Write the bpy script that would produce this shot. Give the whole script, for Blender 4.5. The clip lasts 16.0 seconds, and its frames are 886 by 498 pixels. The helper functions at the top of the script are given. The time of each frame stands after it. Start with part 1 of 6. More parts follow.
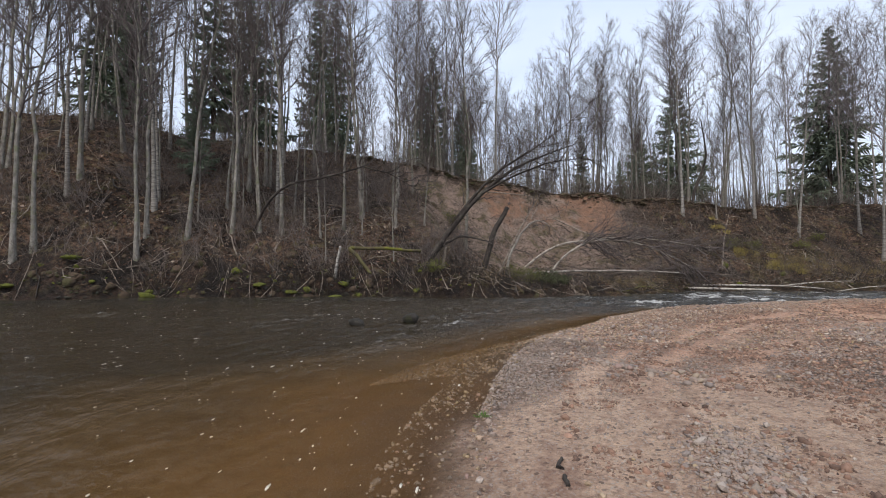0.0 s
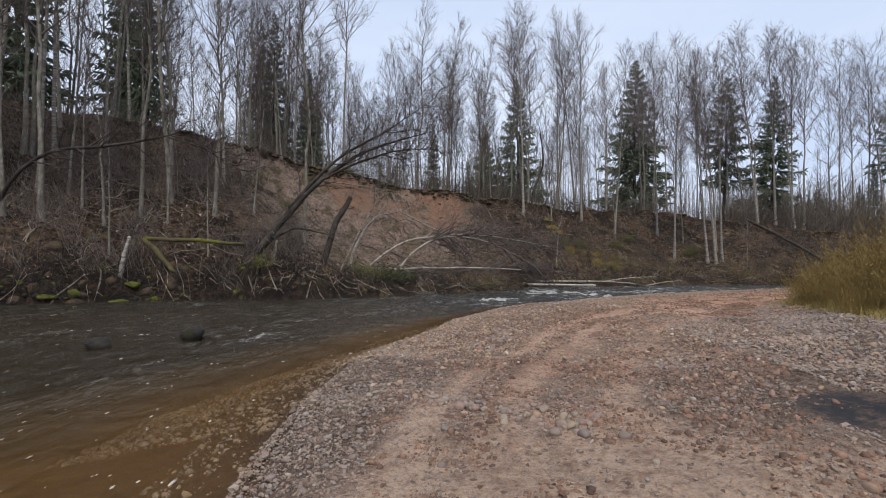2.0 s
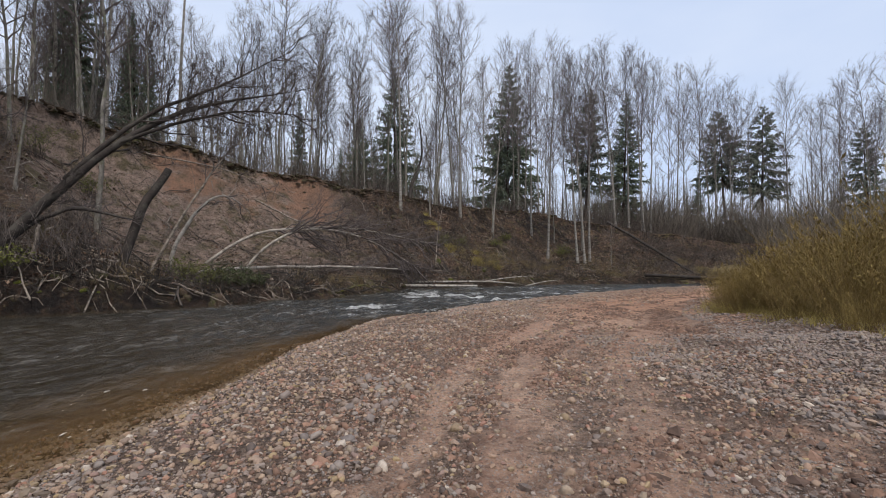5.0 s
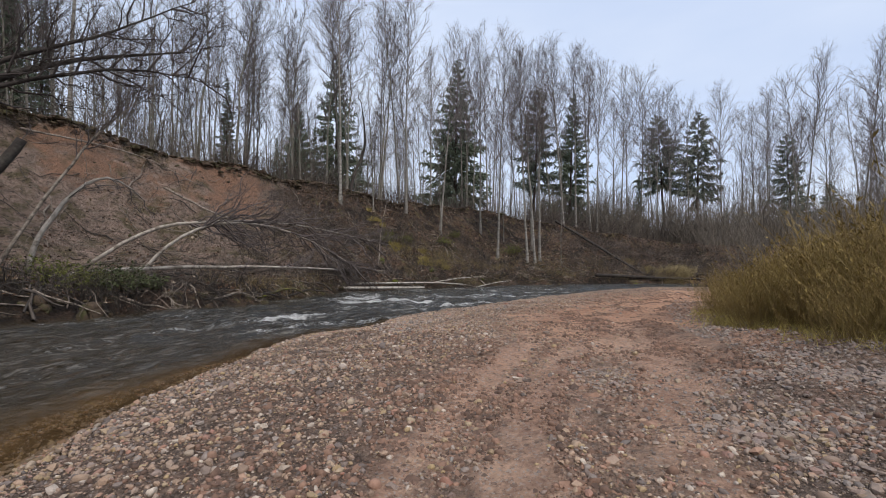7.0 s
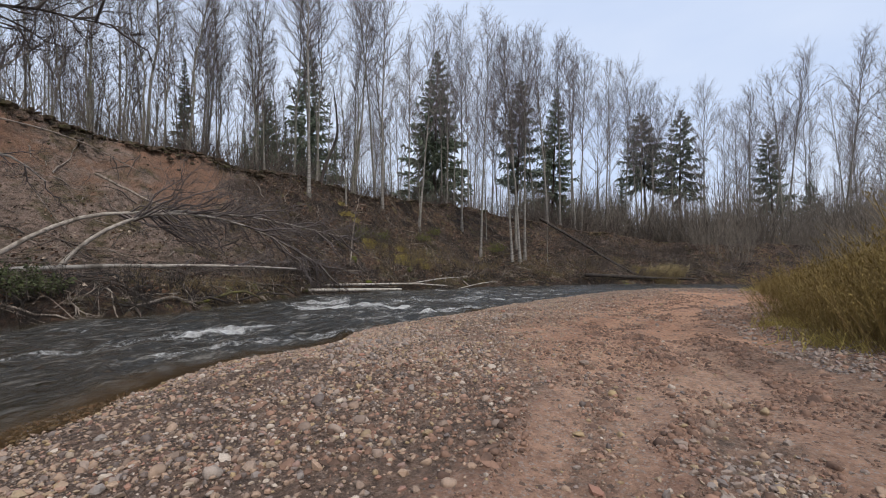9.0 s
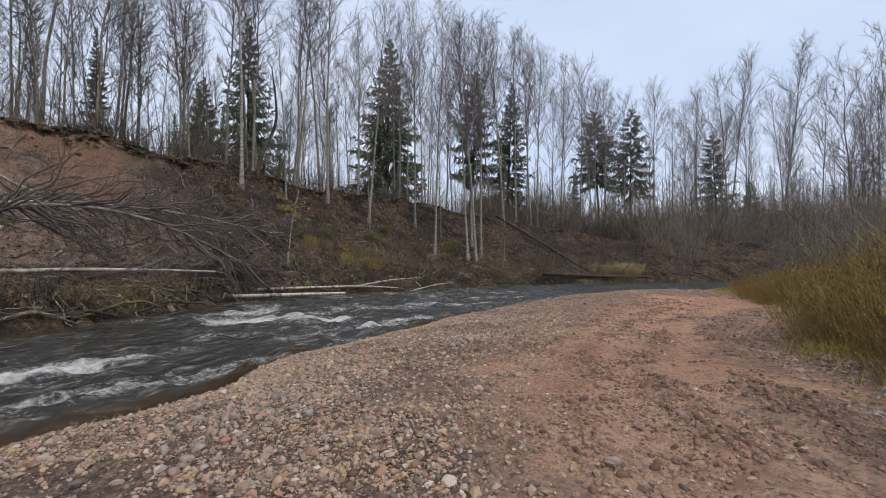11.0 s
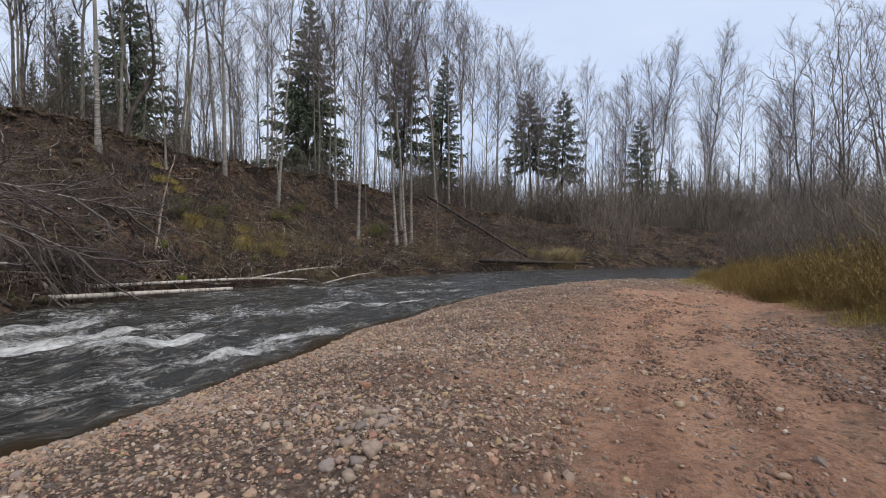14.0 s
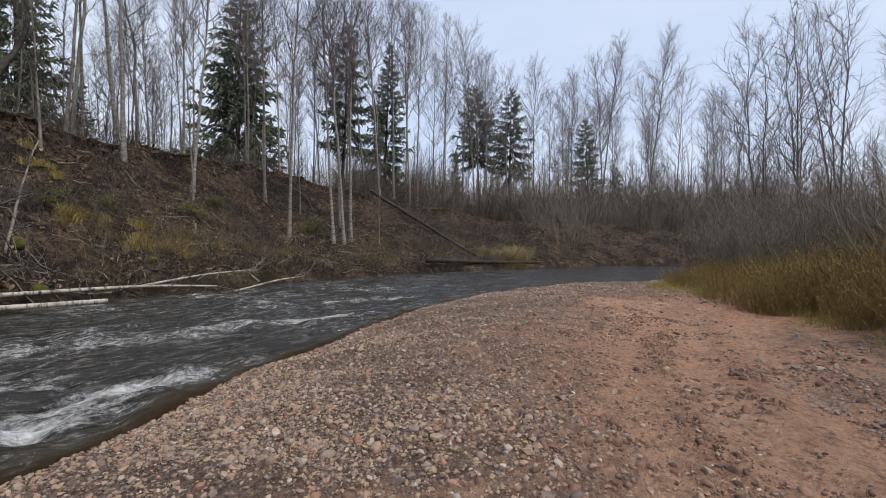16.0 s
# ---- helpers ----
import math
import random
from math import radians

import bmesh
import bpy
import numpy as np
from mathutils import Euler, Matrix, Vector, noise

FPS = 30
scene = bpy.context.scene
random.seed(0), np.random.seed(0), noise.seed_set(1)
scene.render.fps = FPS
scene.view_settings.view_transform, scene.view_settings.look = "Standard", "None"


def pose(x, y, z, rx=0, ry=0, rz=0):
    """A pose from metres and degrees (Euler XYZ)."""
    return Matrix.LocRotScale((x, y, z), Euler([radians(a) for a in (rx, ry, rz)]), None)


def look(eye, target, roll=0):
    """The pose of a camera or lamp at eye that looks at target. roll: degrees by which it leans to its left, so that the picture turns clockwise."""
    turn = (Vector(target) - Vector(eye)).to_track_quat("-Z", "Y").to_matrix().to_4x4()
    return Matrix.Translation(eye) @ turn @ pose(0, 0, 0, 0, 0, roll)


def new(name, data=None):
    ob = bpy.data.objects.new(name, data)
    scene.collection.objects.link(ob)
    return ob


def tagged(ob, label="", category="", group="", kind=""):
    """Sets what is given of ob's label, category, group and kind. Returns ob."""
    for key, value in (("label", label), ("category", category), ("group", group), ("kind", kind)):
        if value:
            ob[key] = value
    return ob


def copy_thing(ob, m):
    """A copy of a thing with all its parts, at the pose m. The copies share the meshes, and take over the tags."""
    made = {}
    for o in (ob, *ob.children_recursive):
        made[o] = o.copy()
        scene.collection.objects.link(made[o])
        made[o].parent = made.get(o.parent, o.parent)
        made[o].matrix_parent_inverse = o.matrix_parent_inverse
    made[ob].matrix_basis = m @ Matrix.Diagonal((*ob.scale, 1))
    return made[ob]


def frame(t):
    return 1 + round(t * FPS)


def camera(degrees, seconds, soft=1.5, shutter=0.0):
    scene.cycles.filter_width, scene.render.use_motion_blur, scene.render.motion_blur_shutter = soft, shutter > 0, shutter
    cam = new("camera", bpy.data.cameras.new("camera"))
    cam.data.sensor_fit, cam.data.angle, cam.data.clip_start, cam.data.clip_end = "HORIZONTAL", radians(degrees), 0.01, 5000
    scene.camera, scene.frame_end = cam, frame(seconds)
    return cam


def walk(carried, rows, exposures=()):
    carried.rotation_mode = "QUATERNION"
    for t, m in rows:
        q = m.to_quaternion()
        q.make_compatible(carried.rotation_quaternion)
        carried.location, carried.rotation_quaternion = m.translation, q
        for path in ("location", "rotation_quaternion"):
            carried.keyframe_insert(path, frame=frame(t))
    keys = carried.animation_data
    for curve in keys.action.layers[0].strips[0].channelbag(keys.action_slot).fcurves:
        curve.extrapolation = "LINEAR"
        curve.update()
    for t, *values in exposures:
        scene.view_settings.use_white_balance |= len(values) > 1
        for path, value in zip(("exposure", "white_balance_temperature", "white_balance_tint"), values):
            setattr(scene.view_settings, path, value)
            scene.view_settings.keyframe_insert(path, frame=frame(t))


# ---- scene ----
cam = camera(89.2, 16.0, soft=1.0)
PATH = [
    (0, (0.106, 0.123, 1.545), (0.092, 2.122, 1.613), -0.2),
    (0.5, (0.236, 0.76, 1.489), (0.353, 2.756, 1.555), -0.1),
    (1, (0.491, 1.387, 1.495), (0.779, 3.365, 1.557), -0.2),
    (1.5, (0.789, 2.026, 1.476), (1.269, 3.967, 1.535), -0.1),
    (2, (1.132, 2.68, 1.468), (1.748, 4.582, 1.525), -0.0),
    (2.5, (1.424, 3.334, 1.458), (2.135, 5.203, 1.511), 0.1),
    (3, (1.714, 3.971, 1.496), (2.516, 5.802, 1.546), 0.2),
    (3.5, (1.953, 4.753, 1.429), (2.84, 6.545, 1.483), 0.1),
    (4, (2.301, 5.487, 1.415), (3.262, 7.241, 1.471), 0.2),
    (4.5, (2.652, 6.146, 1.423), (3.685, 7.858, 1.477), 0.2),
    (5, (3.086, 6.766, 1.402), (4.2, 8.427, 1.456), 0.3),
    (7.5, (5.307, 9.717, 1.429), (6.631, 11.215, 1.48), 0.4),
    (8, (5.796, 10.351, 1.353), (7.136, 11.835, 1.404), 0.4),
    (8.5, (6.341, 10.907, 1.357), (7.698, 12.376, 1.407), 0.4),
    (9, (6.849, 11.485, 1.32), (8.223, 12.938, 1.373), 0.4),
    (11.5, (9.431, 13.599, 1.508), (10.974, 14.871, 1.533), 0.2),
    (12, (10.105, 14.044, 1.503), (11.671, 15.288, 1.511), 0.2),
    (12.5, (10.772, 14.491, 1.479), (12.363, 15.703, 1.474), 0.3),
    (13, (11.418, 14.917, 1.496), (13.031, 16.099, 1.48), 0.3),
    (13.5, (11.99, 15.372, 1.487), (13.643, 16.497, 1.465), 0.4),
    (14, (12.554, 15.794, 1.511), (14.249, 16.855, 1.482), 0.3),
    (14.5, (13.193, 16.206, 1.51), (14.913, 17.227, 1.477), 0.4),
    (15, (13.846, 16.5, 1.534), (15.591, 17.476, 1.498), 0.3),
    (15.5, (14.511, 16.759, 1.511), (16.281, 17.69, 1.474), 0.4),
    (16, (15.119, 17.017, 1.579), (16.926, 17.873, 1.54), 0.4),
]
EXPOSURE = [(0, 0.23), (1, 0.19), (2, 0.04), (3, -0.03), (6, 0.03), (16, 0.03)]
walk(cam, [(t, look(eye, target, roll)) for t, eye, target, roll in PATH],
     exposures=EXPOSURE)

SKY_A, SKY_B = (0.62, 0.73, 0.96), (0.79, 0.87, 1.03)
SKY_STRENGTH = 1.07
SUN_STRENGTH = 2.25

# ---------------------------------------------------------------- world and light
world = bpy.data.worlds.new("overcast_sky")
scene.world = world
world.use_nodes = True
wn, wl = world.node_tree.nodes, world.node_tree.links
wn.clear()
sky = wn.new("ShaderNodeTexSky")
sky.sky_type, sky.sun_disc = "NISHITA", False
sky.sun_elevation, sky.sun_rotation = radians(32), radians(200)
sky.air_density, sky.dust_density, sky.ozone_density = 1.2, 3.0, 1.5
cloud = wn.new("ShaderNodeTexNoise")
cloud.inputs["Scale"].default_value, cloud.inputs["Detail"].default_value = 1.6, 5
coord = wn.new("ShaderNodeTexCoord")
squash = wn.new("ShaderNodeMapping")
squash.inputs["Scale"].default_value = (1, 1, 3.0)
veil = wn.new("ShaderNodeValToRGB")
veil.color_ramp.elements[0].position, veil.color_ramp.elements[0].color = 0.30, (SKY_A[0], SKY_A[1], SKY_A[2], 1)
veil.color_ramp.elements[1].position, veil.color_ramp.elements[1].color = 0.72, (SKY_B[0], SKY_B[1], SKY_B[2], 1)
clear = wn.new("ShaderNodeBackground")
clear.inputs["Strength"].default_value = 0.1
dull = wn.new("ShaderNodeBackground")
dull.inputs["Strength"].default_value = SKY_STRENGTH
blend = wn.new("ShaderNodeMixShader")
blend.inputs[0].default_value = 0.85
wout = wn.new("ShaderNodeOutputWorld")
wl.new(coord.outputs["Generated"], squash.inputs["Vector"])
wl.new(squash.outputs[0], cloud.inputs["Vector"])
wl.new(cloud.outputs["Fac"], veil.inputs["Fac"])
wl.new(sky.outputs[0], clear.inputs["Color"])
wl.new(veil.outputs[0], dull.inputs["Color"])
wl.new(clear.outputs[0], blend.inputs[1])
wl.new(dull.outputs[0], blend.inputs[2])
wl.new(blend.outputs[0], wout.inputs["Surface"])

sun = new("sun", bpy.data.lights.new("sun", "SUN"))
sun.data.energy, sun.data.angle, sun.data.color = SUN_STRENGTH, radians(14), (1.0, 0.91, 0.82)
sun.matrix_world = look((0, 0, 60), (12, 33, 0))

# ---------------------------------------------------------------- materials


class Mat:
    """A node material with short ways to add nodes."""

    def __init__(self, name):
        self.m = bpy.data.materials.new(name)
        self.m.use_nodes = True
        self.t = self.m.node_tree
        self.b = self.t.nodes["Principled BSDF"]
        self.tc = self.t.nodes.new("ShaderNodeTexCoord")

    def node(self, kind, **settings):
        n = self.t.nodes.new(kind)
        for k, v in settings.items():
            n.inputs[k.replace("_", " ")].default_value = v
        return n

    def link(self, a, b):
        self.t.links.new(a, b)

    def noise(self, scale, detail=4, rough=0.6, stretch=None, coord="Object"):
        n = self.node("ShaderNodeTexNoise", Scale=scale, Detail=detail, Roughness=rough)
        src = self.tc.outputs[coord]
        if stretch:
            mp = self.node("ShaderNodeMapping")
            mp.inputs["Scale"].default_value = stretch
            self.link(src, mp.inputs["Vector"])
            src = mp.outputs[0]
        self.link(src, n.inputs["Vector"])
        return n.outputs["Fac"]

    def voronoi(self, scale, feature="F1", out="Distance", rnd=1.0):
        n = self.node("ShaderNodeTexVoronoi", Scale=scale, Randomness=rnd)
        n.feature = feature
        self.link(self.tc.outputs["Object"], n.inputs["Vector"])
        return n.outputs[out]

    def ramp(self, fac, *stops):
        n = self.node("ShaderNodeValToRGB")
        e = n.color_ramp.elements
        while len(e) < len(stops):
            e.new(0.5)
        for k, (p, c) in enumerate(stops):
            e[k].position = p
            e[k].color = (c, c, c, 1) if isinstance(c, (int, float)) else (*c, 1)
        self.link(fac, n.inputs["Fac"])
        return n.outputs["Color"]

    def mix(self, fac, a, b, how="MIX"):
        n = self.node("ShaderNodeMix")
        n.data_type, n.blend_type = "RGBA", how
        for v, k in ((fac, 0), (a, 6), (b, 7)):
            if isinstance(v, (int, float)):
                n.inputs[k].default_value = v if k == 0 else (v, v, v, 1)
            elif isinstance(v, tuple):
                n.inputs[k].default_value = (*v, 1)
            else:
                self.link(v, n.inputs[k])
        return n.outputs[2]

    def math(self, how, a, b=0.0, c=None):
        n = self.node("ShaderNodeMath")
        n.operation = how
        for v, k in ((a, 0), (b, 1), (c, 2)):
            if v is None:
                continue
            if isinstance(v, (int, float)):
                n.inputs[k].default_value = v
            else:
                self.link(v, n.inputs[k])
        return n.outputs[0]

    def attr(self, name):
        n = self.node("ShaderNodeAttribute")
        n.attribute_name = name
        return n.outputs["Fac"]

    def island(self):
        return self.node("ShaderNodeNewGeometry").outputs["Random Per Island"]

    def chance(self):
        return self.node("ShaderNodeObjectInfo").outputs["Random"]

    def bump(self, h, strength=0.5, dist=0.02, after=None):
        n = self.node("ShaderNodeBump", Strength=strength, Distance=dist)
        self.link(h, n.inputs["Height"])
        if after is not None:
            self.link(after, n.inputs["Normal"])
        return n.outputs[0]

    def done(self, color, rough=0.8, normal=None, spec=0.3):
        for v, k in ((color, "Base Color"), (rough, "Roughness")):
            if isinstance(v, (int, float)):
                self.b.inputs[k].default_value = v
            elif isinstance(v, tuple):
                self.b.inputs[k].default_value = (*v, 1)
            else:
                self.link(v, self.b.inputs[k])
        self.b.inputs["Specular IOR Level"].default_value = spec
        if normal is not None:
            self.link(normal, self.b.inputs["Normal"])
        return self.m


def ground_material():
    m = Mat("gravel_sand_and_soil")
    big, mid, fine = m.noise(0.35, 5), m.noise(2.3, 6, 0.65), m.noise(28, 5, 0.7)
    grain = m.noise(140, 3, 0.7)
    cell = m.voronoi(26, "F1", "Color")
    celld = m.voronoi(26, "F1", "Distance")
    cell2 = m.voronoi(60, "F1", "Color")
    cell2d = m.voronoi(60, "F1", "Distance")
    # fine gravel between the stones
    pebble = m.mix(0.55, m.ramp(cell, (0.05, (0.06, 0.045, 0.036)), (0.4, (0.26, 0.18, 0.135)), (0.7, (0.38, 0.285, 0.22)), (0.95, (0.55, 0.46, 0.39))),
                   m.ramp(cell2, (0.1, (0.09, 0.066, 0.052)), (0.5, (0.33, 0.232, 0.17)), (0.95, (0.55, 0.43, 0.34))))
    pebble = m.mix(m.ramp(mid, (0.35, 0.0), (0.7, 0.6)), pebble, (0.42, 0.255, 0.18))
    sand = m.mix(m.ramp(big, (0.35, 0.0), (0.65, 1.0)), (0.73, 0.49, 0.345), (0.63, 0.38, 0.255))
    sand = m.mix(m.math("MULTIPLY", m.attr("tawny"), 0.5), sand, (0.74, 0.58, 0.43))
    sand = m.mix(m.ramp(fine, (0.35, 0.0), (0.75, 0.55)), sand, (0.27, 0.165, 0.115))
    sand = m.mix(m.ramp(m.noise(6.5, 6, 0.7), (0.46, 0.0), (0.66, 0.8)), sand, (0.31, 0.185, 0.13))
    sand = m.mix(m.ramp(m.noise(17, 6, 0.75), (0.5, 0.0), (0.64, 0.7)), sand, (0.16, 0.10, 0.076))
    sand = m.mix(m.ramp(cell2, (0.70, 0.0), (0.85, 0.75)), sand, (0.52, 0.45, 0.39))
    sand = m.mix(m.ramp(cell, (0.10, 0.8), (0.2, 0.0)), sand, (0.12, 0.085, 0.07))
    sand = m.mix(m.math("MULTIPLY", m.attr("churn"), m.ramp(m.noise(7.5, 6, 0.75), (0.38, 0.1), (0.62, 1.0))), sand, (0.25, 0.135, 0.095))
    sand = m.mix(m.math("MULTIPLY", m.attr("rust"), 0.75), sand, (0.98, 0.84, 0.72), "MULTIPLY")
    sandy = m.ramp(m.math("ADD", m.attr("sand"), m.math("MULTIPLY", m.math("SUBTRACT", m.noise(2.9, 9, 0.75), 0.5), 2.0)), (0.2, 0.0), (0.8, 1.0))
    # gaps in the gravel: shade between stones painted as a dark tone
    pebble = m.mix(m.ramp(m.noise(11, 7, 0.8), (0.4, 0.9), (0.6, 0.2)), pebble, (0.062, 0.045, 0.035))
    top = m.mix(sandy, pebble, sand)
    soot = m.math("MULTIPLY", m.attr("ash"), m.ramp(m.noise(5, 7, 0.75), (0.35, 0.3), (0.55, 1.0)))
    top = m.mix(soot, top, (0.05, 0.05, 0.055))
    # river bed
    bed = m.mix(m.ramp(mid, (0.35, 0.0), (0.65, 1.0)), (0.24, 0.165, 0.07), (0.11, 0.075, 0.035))
    bed = m.mix(m.attr("tawny"), bed, m.mix(m.ramp(mid, (0.35, 0.0), (0.65, 1.0)), (0.34, 0.165, 0.05), (0.19, 0.09, 0.03)))
    bed = m.mix(0.35, bed, pebble)
    top = m.mix(m.attr("bed"), top, bed)
    # litter and soil of the bank
    leaf = m.mix(m.voronoi(17, "F1", "Color"), (0.05, 0.029, 0.019), (0.28, 0.165, 0.105))
    leaf = m.mix(m.ramp(mid, (0.4, 0.0), (0.66, 0.85)), leaf, (0.06, 0.042, 0.03))
    leaf = m.mix(m.ramp(m.noise(0.9, 5), (0.52, 0.0), (0.68, 0.5)), leaf, (0.075, 0.075, 0.028))
    # one mottle: shaded hollows painted dark, and pale dry leaves
    shade_leaf_mottle = m.noise(2.8, 9, 0.78)
    leaf = m.mix(m.ramp(shade_leaf_mottle, (0.42, 0.9), (0.52, 0.0)), leaf, (0.022, 0.017, 0.013))
    leaf = m.mix(m.ramp(shade_leaf_mottle, (0.54, 0.0), (0.66, 0.85)), leaf, (0.36, 0.28, 0.215))
    leaf = m.mix(m.ramp(m.noise(1.4, 7, 0.75), (0.54, 0.0), (0.62, 0.75)), leaf, (0.14, 0.125, 0.042))
    # broad dark patches: wet leaves, and shade painted into the litter
    leaf = m.mix(m.ramp(m.noise(0.42, 7, 0.7), (0.46, 0.0), (0.58, 0.88)), leaf, (0.018, 0.013, 0.01))
    top = m.mix(m.attr("soil"), top, leaf)
    grassy = m.mix(fine, (0.16, 0.125, 0.045), (0.085, 0.08, 0.03))
    top = m.mix(m.math("MULTIPLY", m.attr("grass"), m.ramp(mid, (0.35, 0.1), (0.6, 0.9))), top, grassy)
    # bare clay of the slide
    streak = m.noise(1.0, 6, 0.65, (1.3, 1.3, 0.35))
    clay = m.mix(m.ramp(streak, (0.3, 0.0), (0.7, 1.0)), (0.42, 0.235, 0.15), (0.27, 0.17, 0.12))
    clay = m.mix(m.ramp(fine, (0.4, 0.0), (0.75, 0.6)), clay, (0.10, 0.06, 0.04))
    scree = m.mix(m.ramp(m.noise(1.6, 6, 0.7), (0.40, 0.0), (0.66, 0.85)), (0.36, 0.26, 0.205), (0.10, 0.074, 0.058))
    clay = m.mix(m.ramp(m.noise(1.9, 8, 0.75), (0.5, 0.0), (0.64, 0.7)), clay, (0.13, 0.09, 0.066))
    scree = m.mix(m.ramp(m.voronoi(9, "F1", "Color"), (0.55, 0.0), (0.9, 0.6)), scree, (0.34, 0.27, 0.215))
    scree = m.mix(m.ramp(m.noise(0.7, 6, 0.7), (0.5, 0.0), (0.6, 0.75)), scree, (0.10, 0.085, 0.035))
    # voids in the scree, their shade painted in as near black
    scree = m.mix(m.ramp(m.noise(4.2, 8, 0.8), (0.38, 0.85), (0.48, 0.0)), scree, (0.022, 0.017, 0.013))
    top = m.mix(m.attr("scree"), top, scree)
    top = m.mix(m.ramp(m.math("ADD", m.attr("clay"), m.math("MULTIPLY", m.math("SUBTRACT", m.noise(0.55, 8, 0.7), 0.5), 2.2)), (0.55, 0.0), (0.85, 1.0)), top, clay)
    wet = m.attr("wet")
    top = m.mix(wet, top, (0.40, 0.37, 0.35), "MULTIPLY")
    rough = m.math("SUBTRACT", 0.92, m.math("MULTIPLY", wet, 0.42))
    stony = m.math("SUBTRACT", 1.0, m.attr("soil"))
    h = m.math("ADD", m.math("MULTIPLY", m.math("SUBTRACT", 0.6, celld), m.math("SUBTRACT", 1.0, m.math("MULTIPLY", sandy, 0.85))), m.math("MULTIPLY", m.math("SUBTRACT", 0.6, cell2d), 0.35))
    n1 = m.bump(m.math("MULTIPLY", h, stony), 0.9, 0.02)
    n2 = m.bump(m.math("ADD", m.math("ADD", fine, m.math("MULTIPLY", grain, 0.4)), m.math("MULTIPLY", m.noise(5.5, 8, 0.75), 4.0)), 0.9, 0.044, n1)
    n3 = m.bump(m.math("MULTIPLY", m.math("ADD", m.math("MULTIPLY", m.voronoi(14), 0.6), m.math("MULTIPLY", m.noise(2.2, 8, 0.75), 4.0)), m.math("MAXIMUM", m.attr("soil"), m.attr("scree"))), 0.9, 0.12, n2)
    return m.done(top, rough, n3, 0.25)


def stone_material(name, per_object, grey=0.0, wet=False):
    m = Mat(name)
    r = m.chance() if per_object else m.island()
    c = m.ramp(r, (0.0, (0.05, 0.048, 0.048)), (0.12, (0.15, 0.135, 0.127)), (0.24, (0.33, 0.235, 0.165)), (0.36, (0.44, 0.32, 0.215)), (0.46, (0.34, 0.155, 0.105)), (0.55, (0.24, 0.225, 0.205)), (0.66, (0.45, 0.31, 0.21)), (0.76, (0.17, 0.13, 0.10)), (0.86, (0.42, 0.31, 0.15)), (0.94, (0.38, 0.33, 0.285)), (1.0, (0.66, 0.57, 0.46)))
    c = m.mix(m.ramp(m.noise(9, 5, 0.7), (0.3, 0.05), (0.7, 0.42)), c, (0.31, 0.195, 0.13))
    if grey:
        c = m.mix(grey, c, (0.225, 0.193, 0.172))
    if wet:
        c = m.mix(0.55, c, (0.10, 0.066, 0.028))
    c = m.mix(m.ramp(m.noise(70, 4, 0.7), (0.35, 0.0), (0.8, 0.5)), c, (0.11, 0.085, 0.075))
    return m.done(c, m.ramp(m.noise(20), (0.3, 0.55), (0.7, 0.85)), m.bump(m.noise(45, 5, 0.7), 0.4, 0.01), 0.35)


def plain(name, a, b, scale=6.0, rough=0.85, stretch=None, bump=0.5, dist=0.02, spots=None, random=0.0, spec=0.3):
    """Two tones mottled by noise, with fine relief; spots: a third tone in patches."""
    m = Mat(name)
    c = m.mix(m.ramp(m.noise(scale, 5, 0.65, stretch), (0.32, 0.0), (0.68, 1.0)), a, b)
    if spots:
        c = m.mix(m.ramp(m.noise(scale * 0.37, 5, 0.7), (0.5, 0.0), (0.62, 0.9)), c, spots)
    if random:
        c = m.mix(m.math("MULTIPLY", m.island(), random), c, 0.02)
    return m.done(c, rough, m.bump(m.noise(scale * 5, 4, 0.7, stretch), bump, dist), spec)


def birch_bark():
    """Pale trunk, darker and cracked towards the butt, with dark cross marks."""
    m = Mat("birch_bark")
    band = m.noise(1.0, 5, 0.7, (1.2, 1.2, 9.0))
    c = m.mix(m.ramp(band, (0.42, 1.0), (0.56, 0.0)), (0.37, 0.345, 0.305), (0.13, 0.115, 0.10))
    c = m.mix(m.ramp(m.noise(0.45, 4), (0.45, 0.0), (0.62, 0.8)), c, (0.20, 0.185, 0.155))
    c = m.mix(m.math("MULTIPLY", m.chance(), 0.4), c, (0.12, 0.105, 0.09))
    return m.done(c, 0.85, m.bump(m.noise(6, 5, 0.7, (1, 1, 0.4)), 0.6, 0.03))


M_GROUND = ground_material()
M_STONES = stone_material("river_stones", False)
M_GREYSTONES = stone_material("grey_river_gravel", False, 0.55)
M_BEDSTONES = stone_material("wet_bed_stones", False, 0.0, True)
M_STONE = stone_material("river_stone", True)
M_ALDER = plain("grey_alder_bark", (0.33, 0.305, 0.265), (0.11, 0.096, 0.08), 4.5, 0.9, (1, 1, 0.45), 0.9, 0.05, (0.16, 0.165, 0.10))
M_BIRCH = birch_bark()
M_TWIG = plain("dark_twigs", (0.085, 0.07, 0.065), (0.155, 0.13, 0.12), 0.9, 0.9, bump=0.2)
M_DARKTWIG = plain("blackish_twigs", (0.05, 0.04, 0.036), (0.09, 0.074, 0.066), 0.9, 0.9, bump=0.2)
M_TWIG_BIRCH = plain("birch_twigs", (0.13, 0.108, 0.104), (0.21, 0.18, 0.172), 0.9, 0.9, bump=0.2)
M_BRUSH = plain("brown_undergrowth", (0.11, 0.083, 0.066), (0.22, 0.175, 0.142), 0.8, 0.9, bump=0.2, random=0.85)
M_DARKBRUSH = plain("dark_undergrowth", (0.15, 0.12, 0.10), (0.27, 0.22, 0.19), 0.8, 0.9, bump=0.2, random=0.6)
